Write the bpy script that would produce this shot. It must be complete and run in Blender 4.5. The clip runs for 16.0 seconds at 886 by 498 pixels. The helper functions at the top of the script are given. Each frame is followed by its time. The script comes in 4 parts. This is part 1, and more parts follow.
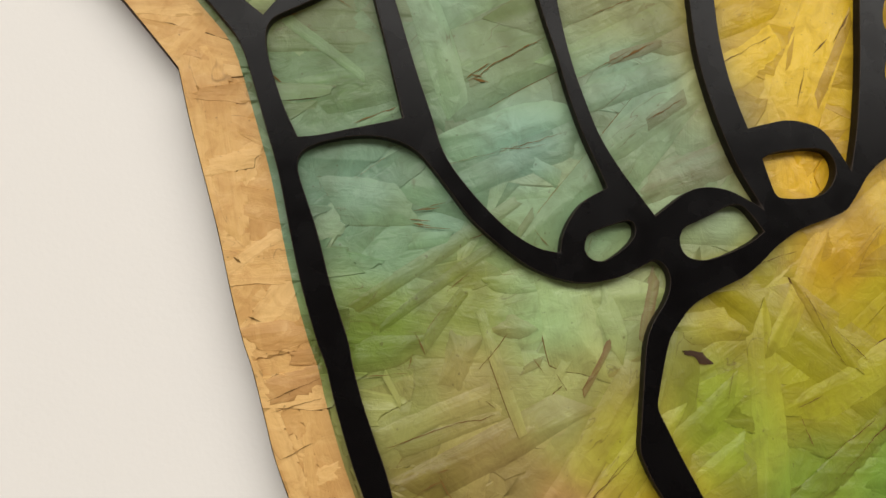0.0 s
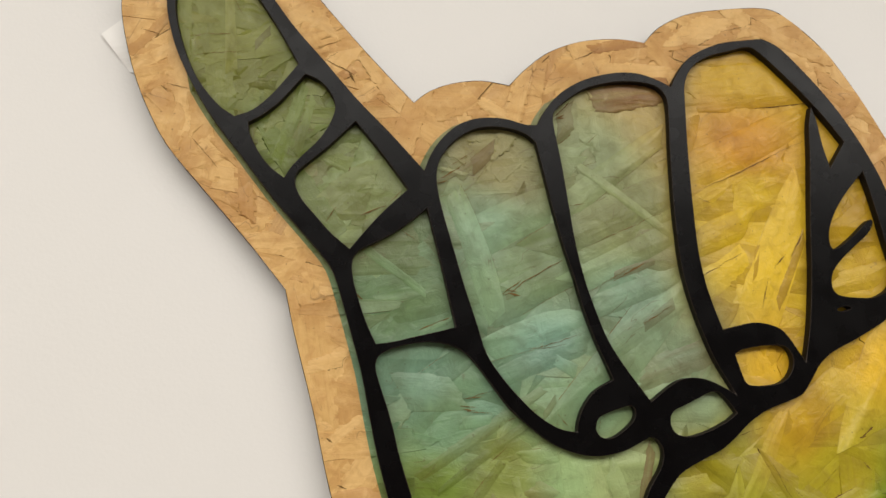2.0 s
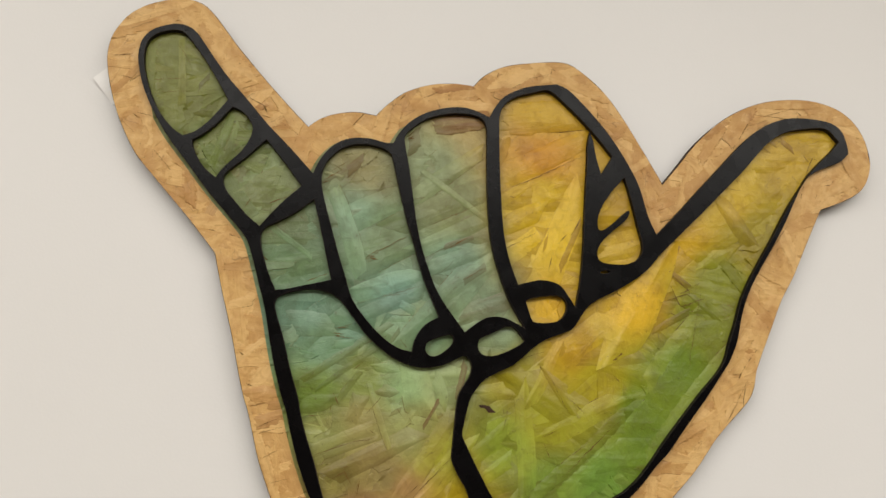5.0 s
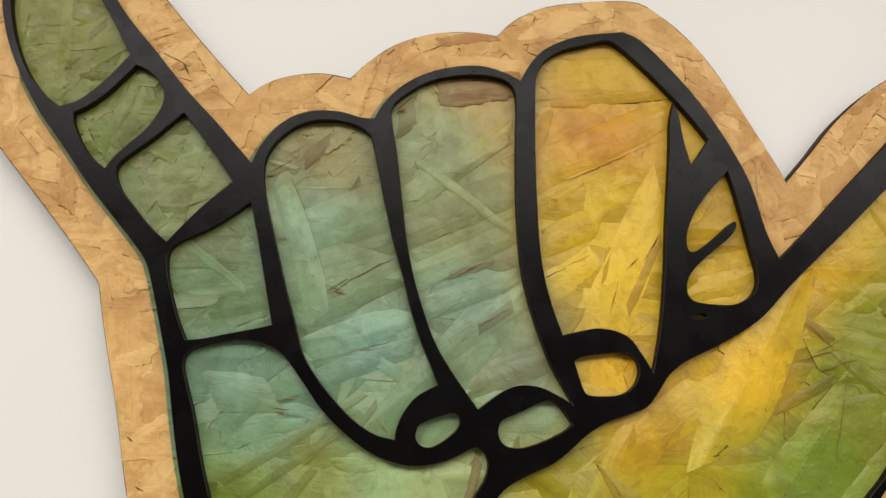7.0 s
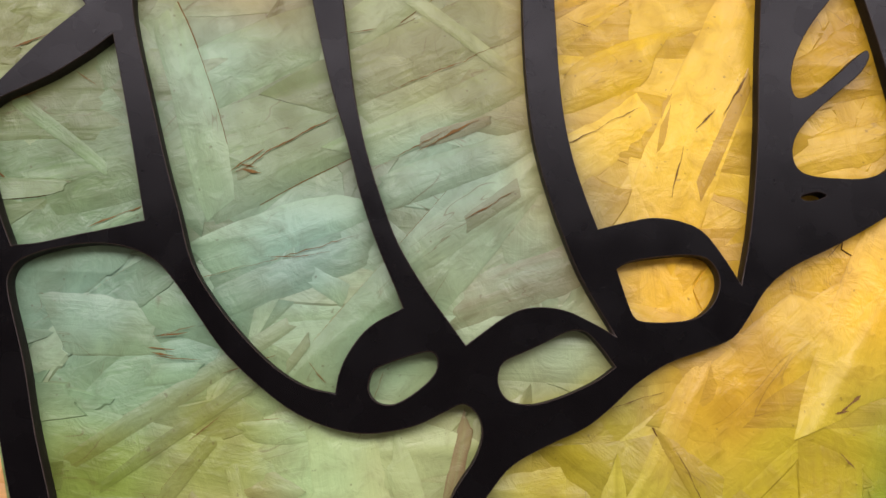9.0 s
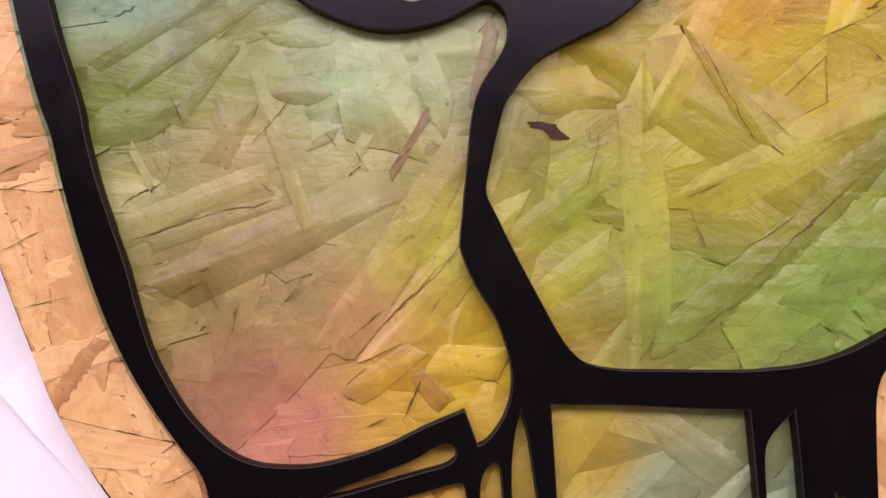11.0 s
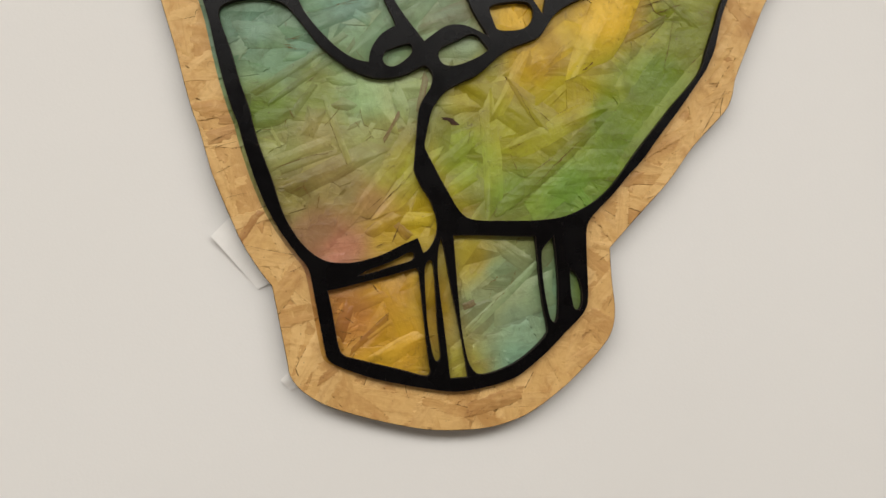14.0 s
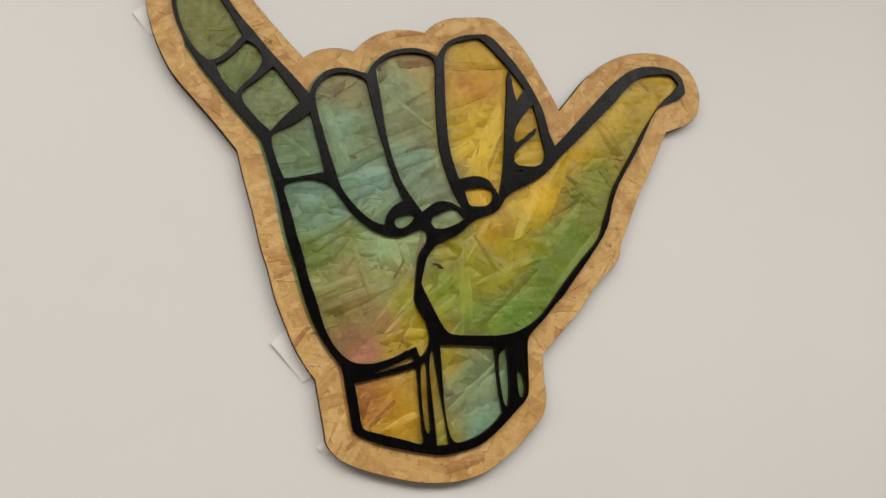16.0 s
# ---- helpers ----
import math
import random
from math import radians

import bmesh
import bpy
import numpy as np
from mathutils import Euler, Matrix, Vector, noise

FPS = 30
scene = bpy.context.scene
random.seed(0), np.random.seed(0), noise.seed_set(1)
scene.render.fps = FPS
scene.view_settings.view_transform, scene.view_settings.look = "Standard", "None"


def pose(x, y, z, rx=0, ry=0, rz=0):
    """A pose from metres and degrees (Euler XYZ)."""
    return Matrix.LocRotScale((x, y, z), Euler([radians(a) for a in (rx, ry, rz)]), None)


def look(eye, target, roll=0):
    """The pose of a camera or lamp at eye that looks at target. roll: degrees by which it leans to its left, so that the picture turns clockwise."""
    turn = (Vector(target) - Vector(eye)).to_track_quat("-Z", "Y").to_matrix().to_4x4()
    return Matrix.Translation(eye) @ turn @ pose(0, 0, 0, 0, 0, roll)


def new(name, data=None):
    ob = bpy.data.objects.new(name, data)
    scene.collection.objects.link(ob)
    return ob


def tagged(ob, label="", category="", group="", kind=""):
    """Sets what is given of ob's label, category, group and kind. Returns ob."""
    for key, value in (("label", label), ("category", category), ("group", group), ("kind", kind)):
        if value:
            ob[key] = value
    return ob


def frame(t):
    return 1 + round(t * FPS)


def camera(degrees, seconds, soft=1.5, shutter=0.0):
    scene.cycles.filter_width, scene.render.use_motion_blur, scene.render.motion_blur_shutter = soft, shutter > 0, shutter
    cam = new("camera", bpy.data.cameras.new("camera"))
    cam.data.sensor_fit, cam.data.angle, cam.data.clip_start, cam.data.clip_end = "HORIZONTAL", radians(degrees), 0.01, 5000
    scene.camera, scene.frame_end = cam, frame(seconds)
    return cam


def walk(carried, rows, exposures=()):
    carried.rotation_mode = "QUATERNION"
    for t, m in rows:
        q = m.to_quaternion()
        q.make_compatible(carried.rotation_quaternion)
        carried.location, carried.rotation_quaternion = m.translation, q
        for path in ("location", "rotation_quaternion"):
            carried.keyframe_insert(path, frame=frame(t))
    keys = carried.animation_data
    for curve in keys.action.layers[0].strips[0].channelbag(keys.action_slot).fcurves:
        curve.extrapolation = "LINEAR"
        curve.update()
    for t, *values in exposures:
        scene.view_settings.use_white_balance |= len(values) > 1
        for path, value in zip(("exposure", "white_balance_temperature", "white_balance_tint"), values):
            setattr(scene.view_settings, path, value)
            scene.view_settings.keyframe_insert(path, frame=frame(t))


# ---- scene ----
from mathutils import geometry

# ---- camera ----
cam = camera(60.0, 16.0, soft=1.5)
walk(cam, [
    (0, look((-0.1146, -0.3365, 1.5991), (-0.0522, 0.1562, 1.6571), 0.85)),
    (0.5, look((-0.1223, -0.3463, 1.6202), (-0.0610, 0.1458, 1.6845), 0.98)),
    (1, look((-0.1336, -0.3734, 1.6382), (-0.0752, 0.1176, 1.7121), 1.10)),
    (1.5, look((-0.1513, -0.4052, 1.6511), (-0.0945, 0.0852, 1.7305), 1.22)),
    (2, look((-0.1477, -0.4416, 1.6584), (-0.0929, 0.0473, 1.7480), 1.23)),
    (2.5, look((-0.1513, -0.4851, 1.6628), (-0.0991, 0.0029, 1.7588), 1.31)),
    (3, look((-0.1461, -0.5282, 1.6541), (-0.0946, -0.0409, 1.7536), 1.35)),
    (3.5, look((-0.1269, -0.5605, 1.6285), (-0.0751, -0.0738, 1.7307), 1.43)),
    (4, look((-0.1100, -0.5935, 1.6139), (-0.0578, -0.1061, 1.7126), 1.53)),
    (4.5, look((-0.0966, -0.6324, 1.5994), (-0.0404, -0.1455, 1.6986), 1.63)),
    (4.7, look((-0.0880, -0.6492, 1.5945), (-0.0296, -0.1626, 1.6933), 1.62)),
    (6.8, look((-0.0204, -0.4568, 1.6326), (0.0046, 0.0298, 1.7446), 2.74)),
    (7, look((-0.0232, -0.4287, 1.6455), (0.0001, 0.0583, 1.7565), 2.86)),
    (7.5, look((-0.0164, -0.3680, 1.6556), (0.0020, 0.1208, 1.7597), 2.90)),
    (8, look((-0.0064, -0.3122, 1.6625), (0.0064, 0.1782, 1.7595), 2.80)),
    (8.2, look((-0.0024, -0.3013, 1.6616), (0.0092, 0.1893, 1.7572), 2.74)),
    (10.3, look((0.0091, -0.2614, 1.5810), (0.0124, 0.2371, 1.6197), 1.11)),
    (10.5, look((0.0089, -0.2589, 1.5694), (0.0132, 0.2400, 1.6022), 1.07)),
    (11, look((0.0011, -0.2656, 1.5418), (0.0092, 0.2339, 1.5636), 0.88)),
    (11.5, look((-0.0051, -0.2813, 1.5057), (0.0027, 0.2182, 1.5256), 0.77)),
    (12, look((-0.0086, -0.3076, 1.4953), (0.0024, 0.1921, 1.5060), 0.47)),
    (12.5, look((-0.0136, -0.3499, 1.4906), (0.0020, 0.1498, 1.4944), 0.21)),
    (13, look((-0.0161, -0.4124, 1.4907), (0.0052, 0.0871, 1.4923), 0.02)),
    (13.5, look((-0.0166, -0.4919, 1.4766), (0.0207, 0.0067, 1.4844), -0.21)),
    (14, look((-0.0361, -0.6011, 1.4647), (0.0222, -0.1051, 1.4886), -0.44)),
    (14.5, look((-0.0731, -0.7180, 1.4633), (0.0041, -0.2258, 1.5056), -0.33)),
    (15, look((-0.1088, -0.7958, 1.4621), (-0.0121, -0.3082, 1.5160), -0.41)),
    (15.5, look((-0.1448, -0.8170, 1.4756), (-0.0249, -0.3359, 1.5398), -0.02)),
    (16, look((-0.1982, -0.8457, 1.4739), (-0.0596, -0.3719, 1.5529), 0.00)),
], exposures=[(0, 0.07, 6500, 10), (3, -0.06, 6500, 10), (4.7, -0.12, 6500, 10), (7, 0.1, 6450, 10), (8, 0.48, 6350, 10), (10.3, 0.5, 6100, 54), (11.1, 0.38, 6150, 48), (11.6, 0.22, 6250, 32), (12.3, 0.1, 6400, 14), (14.5, -0.22, 6400, 10), (16, -0.28, 6400, 10)
])

# ---- world and light ----
world = bpy.data.worlds.new("world")
scene.world = world
world.use_nodes = True
world.node_tree.nodes["Background"].inputs[0].default_value = (1.0, 0.86, 0.72, 1)
world.node_tree.nodes["Background"].inputs[1].default_value = 0.05


def area_lamp(name, eye, target, sx, sy, watts, colour):
    data = bpy.data.lights.new(name, "AREA")
    data.shape, data.size, data.size_y, data.energy, data.color = "RECTANGLE", sx, sy, watts, colour
    ob = new(name, data)
    ob.matrix_world = look(eye, target)
    return ob


# the ceiling light of the room, up and to one side of the picture
area_lamp("ceiling_lamp", (-1.0, -1.75, 2.62), (-0.95, -1.6, 0.0), 2.2, 1.2, 58, (1.0, 0.965, 0.905))
# added second lamp, lifts the right side where no source is known
area_lamp("fill_lamp_right", (1.15, -1.85, 2.62), (1.1, -1.65, 0.0), 2.2, 1.2, 56, (1.0, 0.965, 0.905))


# ---- materials ----
def mat(name):
    m = bpy.data.materials.new(name)
    m.use_nodes = True
    nt = m.node_tree
    return m, nt, nt.nodes["Principled BSDF"]


def node(nt, kind, **inputs):
    n = nt.nodes.new(kind)
    for k, v in inputs.items():
        key = int(k[1:]) if k[0] == "i" and k[1:].isdigit() else k.replace("_", " ")
        if isinstance(v, bpy.types.NodeSocket):
            nt.links.new(v, n.inputs[key])
        else:
            n.inputs[key].default_value = v
    return n


def mth(nt, op, a, b=0.0, c=0.0):
    n = nt.nodes.new("ShaderNodeMath")
    n.operation = op
    for i, v in enumerate((a, b, c)):
        if isinstance(v, bpy.types.NodeSocket):
            nt.links.new(v, n.inputs[i])
        else:
            n.inputs[i].default_value = v
    return n.outputs[0]


def mixc(nt, fac, a, b, mode="MIX"):
    n = nt.nodes.new("ShaderNodeMix")
    n.data_type, n.blend_type = "RGBA", mode
    for i, v in ((0, fac), (6, a), (7, b)):
        if isinstance(v, bpy.types.NodeSocket):
            nt.links.new(v, n.inputs[i])
        else:
            n.inputs[i].default_value = v if i == 0 else (*v, 1)
    return n.outputs[2]


def remap(nt, v, a, b, c, d, smooth=False):
    n = nt.nodes.new("ShaderNodeMapRange")
    n.interpolation_type = "SMOOTHSTEP" if smooth else "LINEAR"
    nt.links.new(v, n.inputs[0])
    for i, x in enumerate((a, b, c, d)):
        n.inputs[i + 1].default_value = x
    return n.outputs[0]


def lin(r, g, b):
    return tuple((c / 255 / 12.92) if c <= 10 else ((c / 255 + 0.055) / 1.055) ** 2.4 for c in (r, g, b))


def plaster():
    m, nt, b = mat("wall_paint")
    pos = node(nt, "ShaderNodeNewGeometry").outputs["Position"]
    big = node(nt, "ShaderNodeTexNoise", Vector=pos, Scale=1.7, Detail=2.0).outputs[0]
    fine = node(nt, "ShaderNodeTexNoise", Vector=pos, Scale=420.0, Detail=3.0).outputs[0]
    col = mixc(nt, remap(nt, big, 0.3, 0.7, 0, 1), (0.742, 0.728, 0.705), (0.77, 0.76, 0.742))
    nt.links.new(col, b.inputs["Base Color"])
    b.inputs["Roughness"].default_value = 0.62
    bump = node(nt, "ShaderNodeBump", Height=fine, Strength=0.12, Distance=0.0006)
    nt.links.new(bump.outputs[0], b.inputs["Normal"])
    return m


DYE_STRENGTH = 0.98
# sprayed dye: place on the board (mm) and colour
DYE_FINGERS_GREEN = [
    (-228, 344, 113, 118, 63),
    (-190, 303, 99, 113, 58),
    (-153, 268, 118, 132, 89),
    (-123, 213, 103, 132, 100),
    (-72, 290, 138, 132, 93),
    (-77, 243, 124, 153, 135),
    (-51, 232, 122, 146, 115),
    (-37, 180, 118, 155, 150),
    (-11, 156, 118, 147, 121),
    (18, 337, 167, 146, 93),
    (-13, 296, 136, 150, 119),
    (11, 258, 128, 138, 100),
    (15, 211, 126, 159, 147),
    (42, 179, 128, 152, 133),
    (49, 150, 136, 155, 130),
]
DYE_FINGERS_YELLOW = [
    (85, 353, 205, 165, 38),
    (82, 308, 208, 148, 40),
    (88, 272, 214, 178, 36),
    (91, 237, 224, 187, 38),
    (90, 179, 222, 176, 40),
    (156, 264, 208, 170, 40),
    (323, 340, 193, 158, 41),
    (248, 287, 199, 165, 41),
    (208, 247, 208, 167, 41),
    (274, 245, 158, 142, 38),
    (247, 206, 133, 139, 38),
]
DYE_PALM_RIGHT = [
    (169, 184, 214, 172, 36),
    (111, 143, 194, 156, 38),
    (56, 120, 168, 159, 40),
    (229, 177, 126, 137, 38),
    (205, 131, 113, 139, 45),
    (167, 93, 115, 141, 38),
    (132, 117, 177, 163, 38),
    (96, 82, 162, 160, 42),
    (49, 68, 140, 156, 58),
    (89, 37, 124, 149, 64),
    (138, 34, 114, 150, 72),
    (178, 65, 111, 138, 49),
]
DYE_PALM_LEFT = [
    (-116, 162, 112, 148, 138),
    (-100, 138, 106, 140, 114),
    (-72, 149, 106, 142, 125),
    (-102, 107, 106, 128, 60),
    (-62, 118, 124, 136, 80),
    (-24, 110, 141, 171, 130),
    (6, 115, 143, 159, 117),
    (-61, 77, 156, 148, 96),
    (-95, 67, 144, 148, 92),
    (-17, 72, 157, 161, 108),
]
DYE_PALM_LOW = [
    (-76, 33, 130, 122, 76),
    (-42, 40, 148, 134, 86),
    (-63, 6, 150, 114, 84),
    (-47, -9, 186, 124, 108),
    (-23, 28, 172, 136, 92),
    (4, 54, 166, 163, 70),
    (-10, 7, 190, 157, 52),
    (16, 10, 188, 164, 30),
    (17, 29, 190, 168, 34),
]
DYE_WRIST = [
    (-37, -57, 184, 125, 73),
    (-15, -44, 194, 145, 52),
    (5, -76, 196, 150, 34),
    (-9, -95, 194, 150, 34),
    (29, -52, 174, 141, 34),
    (44, -98, 154, 145, 67),
    (54, -15, 166, 150, 60),
    (79, -24, 126, 146, 116),
    (65, -52, 134, 148, 116),
    (92, -65, 123, 150, 133),
    (88, -92, 119, 152, 137),
    (116, -40, 114, 145, 121),
    (138, -40, 105, 127, 79),
]


def strand(dyed):
    """Pressed wood strands, fibres along each strand; dyed ones take the sprayed colours."""
    m, nt, b = mat("dyed_strand" if dyed else "bare_strand")
    grain = nt.nodes.new("ShaderNodeAttribute")
    grain.attribute_name = "grain"
    mark = nt.nodes.new("ShaderNodeAttribute")
    mark.attribute_name = "mark"
    own = node(nt, "ShaderNodeSeparateXYZ", Vector=mark.outputs["Vector"])
    shade, rust = own.outputs[0], own.outputs[1]
    pos = node(nt, "ShaderNodeNewGeometry").outputs["Position"]
    sc = nt.nodes.new("ShaderNodeVectorMath")
    sc.operation = "MULTIPLY"
    nt.links.new(grain.outputs["Vector"], sc.inputs[0])
    sc.inputs[1].default_value = (15, 190, 60)
    fibre = node(nt, "ShaderNodeTexNoise", Vector=sc.outputs[0], Scale=1.0, Detail=5.0, Roughness=0.62, Distortion=0.5).outputs[0]
    sc2 = nt.nodes.new("ShaderNodeVectorMath")
    sc2.operation = "MULTIPLY"
    nt.links.new(grain.outputs["Vector"], sc2.inputs[0])
    sc2.inputs[1].default_value = (13, 42, 20)
    band = node(nt, "ShaderNodeTexNoise", Vector=sc2.outputs[0], Scale=1.0, Detail=3.0, Distortion=0.8).outputs[0]
    blot = node(nt, "ShaderNodeTexNoise", Vector=pos, Scale=34.0, Detail=4.0).outputs[0]
    lump = node(nt, "ShaderNodeTexNoise", Vector=pos, Scale=120.0, Detail=4.0, Roughness=0.6, Distortion=0.6).outputs[0]
    speck = node(nt, "ShaderNodeTexNoise", Vector=pos, Scale=430.0, Detail=1.0).outputs[0]
    if dyed:
        warp = node(nt, "ShaderNodeTexNoise", Vector=pos, Scale=14.0, Detail=3.0)
        wv = nt.nodes.new("ShaderNodeVectorMath")
        wv.operation = "MULTIPLY_ADD"
        nt.links.new(warp.outputs[1], wv.inputs[0])
        wv.inputs[1].default_value = (0.035, 0.0, 0.035)
        nt.links.new(pos, wv.inputs[2])
        flat = nt.nodes.new("ShaderNodeVectorMath")
        flat.operation = "MULTIPLY"
        nt.links.new(wv.outputs[0], flat.inputs[0])
        flat.inputs[1].default_value = (1, 0, 1)
        total, weight = None, None
        pale_dye = DYE_FINGERS_GREEN + DYE_PALM_LEFT + DYE_PALM_LOW + DYE_WRIST
        for u, v, r, g, bl, k in [(*d, 1.0) for d in pale_dye] + [(*d, 0.975) for d in DYE_PALM_RIGHT] + [(*d, 0.955) for d in DYE_FINGERS_YELLOW]:
            d = nt.nodes.new("ShaderNodeVectorMath")
            d.operation = "DISTANCE"
            nt.links.new(flat.outputs[0], d.inputs[0])
            d.inputs[1].default_value = (u / 1000 + 0.0175, 0, 1.5 + v / 1000 + 0.0175)
            w = mth(nt, "POWER", mth(nt, "MULTIPLY_ADD", d.outputs["Value"], 40.0, 0.25), -4.0)
            one = nt.nodes.new("ShaderNodeVectorMath")
            one.operation = "MULTIPLY_ADD"
            one.inputs[0].default_value = lin(r * k * DYE_STRENGTH, g * k * DYE_STRENGTH, bl * k * DYE_STRENGTH * (0.9 if bl > 80 else 0.76))
            nt.links.new(w, one.inputs[1])
            if total is not None:
                nt.links.new(total, one.inputs[2])
            total = one.outputs[0]
            weight = w if weight is None else mth(nt, "ADD", weight, w)
        even = nt.nodes.new("ShaderNodeVectorMath")
        even.operation = "SCALE"
        nt.links.new(total, even.inputs[0])
        nt.links.new(mth(nt, "DIVIDE", 1.0, weight), even.inputs["Scale"])
        base = mixc(nt, remap(nt, own.outputs[2], 0.5, 1.0, 0.0, 0.1), even.outputs[0], lin(168, 148, 92))
        dark = mixc(nt, 1.0, base, (0.58, 0.50, 0.42), "MULTIPLY")
        pale = mixc(nt, 0.03, mixc(nt, 1.0, base, (1.26, 1.25, 1.22), "MULTIPLY"), lin(205, 214, 178))
    else:
        base = lin(208, 167, 104)
        dark = lin(168, 120, 64)
        pale = lin(224, 187, 126)
        base = mixc(nt, 0.0, base, base)
    tone = mth(nt, "ADD", mth(nt, "MULTIPLY", shade, 0.72), mth(nt, "MULTIPLY", band, 0.45))
    col = mixc(nt, remap(nt, tone, 0.30, 0.64, 0.75, 0.0), base, dark)
    col = mixc(nt, remap(nt, tone, 0.64, 1.0, 0.0, 0.9), col, pale)
    col = mixc(nt, remap(nt, fibre, 0.5, 0.76, 0.0, 0.2 if dyed else 0.42), col, dark)
    col = mixc(nt, remap(nt, lump, 0.5, 0.72, 0.0, 0.42), col, dark)
    col = mixc(nt, remap(nt, lump, 0.45, 0.28, 0.0, 0.42), col, pale)
    col = mixc(nt, remap(nt, blot, 0.53, 0.7, 0.0, 0.55), col, dark)
    col = mixc(nt, remap(nt, speck, 0.73, 0.78, 0.0, 0.4), col, lin(70, 48, 26))
    col = mixc(nt, mth(nt, "MULTIPLY", rust, remap(nt, fibre, 0.32, 0.62, 0.1, 0.65)), col, lin(112, 62, 42))
    # edge shading painted round each strand, mixed with dye and dirt in the joints
    rim = nt.nodes.new("ShaderNodeAttribute")
    rim.attribute_name = "rim"
    rim_shade_dirt = mth(nt, "MULTIPLY", mth(nt, "POWER", rim.outputs["Fac"], 1.6), remap(nt, blot, 0.36, 0.6, 0.25, 0.9))
    col = mixc(nt, rim_shade_dirt, col, mixc(nt, 0.45, mixc(nt, 1.0, col, (0.5, 0.42, 0.34), "MULTIPLY"), lin(96, 68, 34)))
    crack = remap(nt, mth(nt, "ABSOLUTE", mth(nt, "SUBTRACT", band, 0.5)), 0.0, 0.005, 1.0, 0.0)
    gate = remap(nt, blot, 0.52, 0.62, 0.0, 0.5)
    col = mixc(nt, mth(nt, "MULTIPLY", crack, gate), col, lin(84, 58, 32))
    nt.links.new(col, b.inputs["Base Color"])
    nt.links.new(remap(nt, lump, 0.3, 0.7, 0.32 if dyed else 0.4, 0.52 if dyed else 0.62), b.inputs["Roughness"])
    b.inputs["Specular IOR Level"].default_value = 0.34 if dyed else 0.28
    h = mth(nt, "ADD", mth(nt, "ADD", mth(nt, "MULTIPLY", fibre, 0.36 if dyed else 0.5), mth(nt, "MULTIPLY", band, 0.4 if dyed else 0.8)), mth(nt, "ADD", mth(nt, "MULTIPLY", blot, 1.2), mth(nt, "MULTIPLY", lump, 0.6)))
    bump = node(nt, "ShaderNodeBump", Height=h, Strength=0.75, Distance=0.0016)
    nt.links.new(bump.outputs[0], b.inputs["Normal"])
    return m


def plain(name, rgb, rough, spec=0.4, grain=300.0, amount=0.15, bumpy=0.1):
    m, nt, b = mat(name)
    obj = node(nt, "ShaderNodeTexCoord").outputs["Object"]
    n1 = node(nt, "ShaderNodeTexNoise", Vector=obj, Scale=grain, Detail=4.0).outputs[0]
    n2 = node(nt, "ShaderNodeTexNoise", Vector=obj, Scale=grain / 25, Detail=3.0).outputs[0]
    c = lin(*rgb)
    f = mth(nt, "ADD", mth(nt, "MULTIPLY", n1, 0.5), mth(nt, "MULTIPLY", n2, 0.5))
    col = mixc(nt, remap(nt, f, 0.35, 0.65, 0, 1), tuple(x * (1 - amount) for x in c), tuple(min(1, x * (1 + amount)) for x in c))
    nt.links.new(col, b.inputs["Base Color"])
    nt.links.new(remap(nt, n2, 0.3, 0.7, rough - 0.06, rough + 0.06), b.inputs["Roughness"])
    b.inputs["Specular IOR Level"].default_value = spec
    bump = node(nt, "ShaderNodeBump", Height=n1, Strength=bumpy, Distance=0.0006)
    nt.links.new(bump.outputs[0], b.inputs["Normal"])
    return m


WALL = plaster()
BARE, DYED = strand(False), strand(True)
CORE = plain("board_core", (150, 106, 62), 0.8, 0.2, 260, 0.35, 0.5)
CHAR = plain("scorched_edge", (52, 34, 22), 0.75, 0.2, 220, 0.4, 0.4)
SIDE = plain("strand_edge", (102, 76, 36), 0.7, 0.2, 300, 0.3, 0.2)
BLACK = plain("black_paint", (7, 6, 7), 0.27, 0.1, 1600, 0.12, 0.06)
CUT = plain("cut_edge", (20, 14, 11), 0.6, 0.25, 500, 0.4, 0.3)
# brown edge line of the fret, its edge highlight put into the colour
EDGE_LINE = plain("edge_line", (42, 32, 25), 0.5, 0.25, 400, 0.5, 0.3)
TAPE = plain("foam_tape", (238, 236, 232), 0.4, 0.4, 120, 0.03, 0.05)
ROOM = plain("room_paint", (150, 143, 134), 0.7, 0.2, 120, 0.04, 0.1)
FLOOR = plain("floor_carpet", (120, 112, 104), 0.9, 0.1, 200, 0.2, 0.4)

# ---- shapes of the picture, in mm from its middle; a third number marks a sharp corner ----
BOARD_EDGE = [(-239.7, 430.4), (-226.9, 431.1), (-214.6, 427.5), (-204.8, 418.8), (-196.2, 408.4), (-181.4, 389.6),
    (-155.3, 360.4), (-134.7, 338.8), (-118.9, 323.1, 1), (-109.2, 331.0), (-96.0, 336.6), (-79.0, 339.5),
    (-61.8, 337.7, 1), (-52.3, 348.3), (-37.8, 360.5), (-18.0, 369.0), (2.1, 372.3), (17.4, 371.9), (22.6,
    371.2, 1), (32.7, 382.3), (49.1, 391.8), (68.9, 396.8), (103.2, 400.8), (120.1, 393.4), (140.1, 376.4),
    (156.8, 354.8), (173.7, 327.4), (188.9, 301.8), (194.4, 291.6, 1), (210.5, 311.2), (227.6, 332.8), (250.4,
    354.2), (273.2, 368.6), (296.1, 377.6), (318.9, 381.7)]
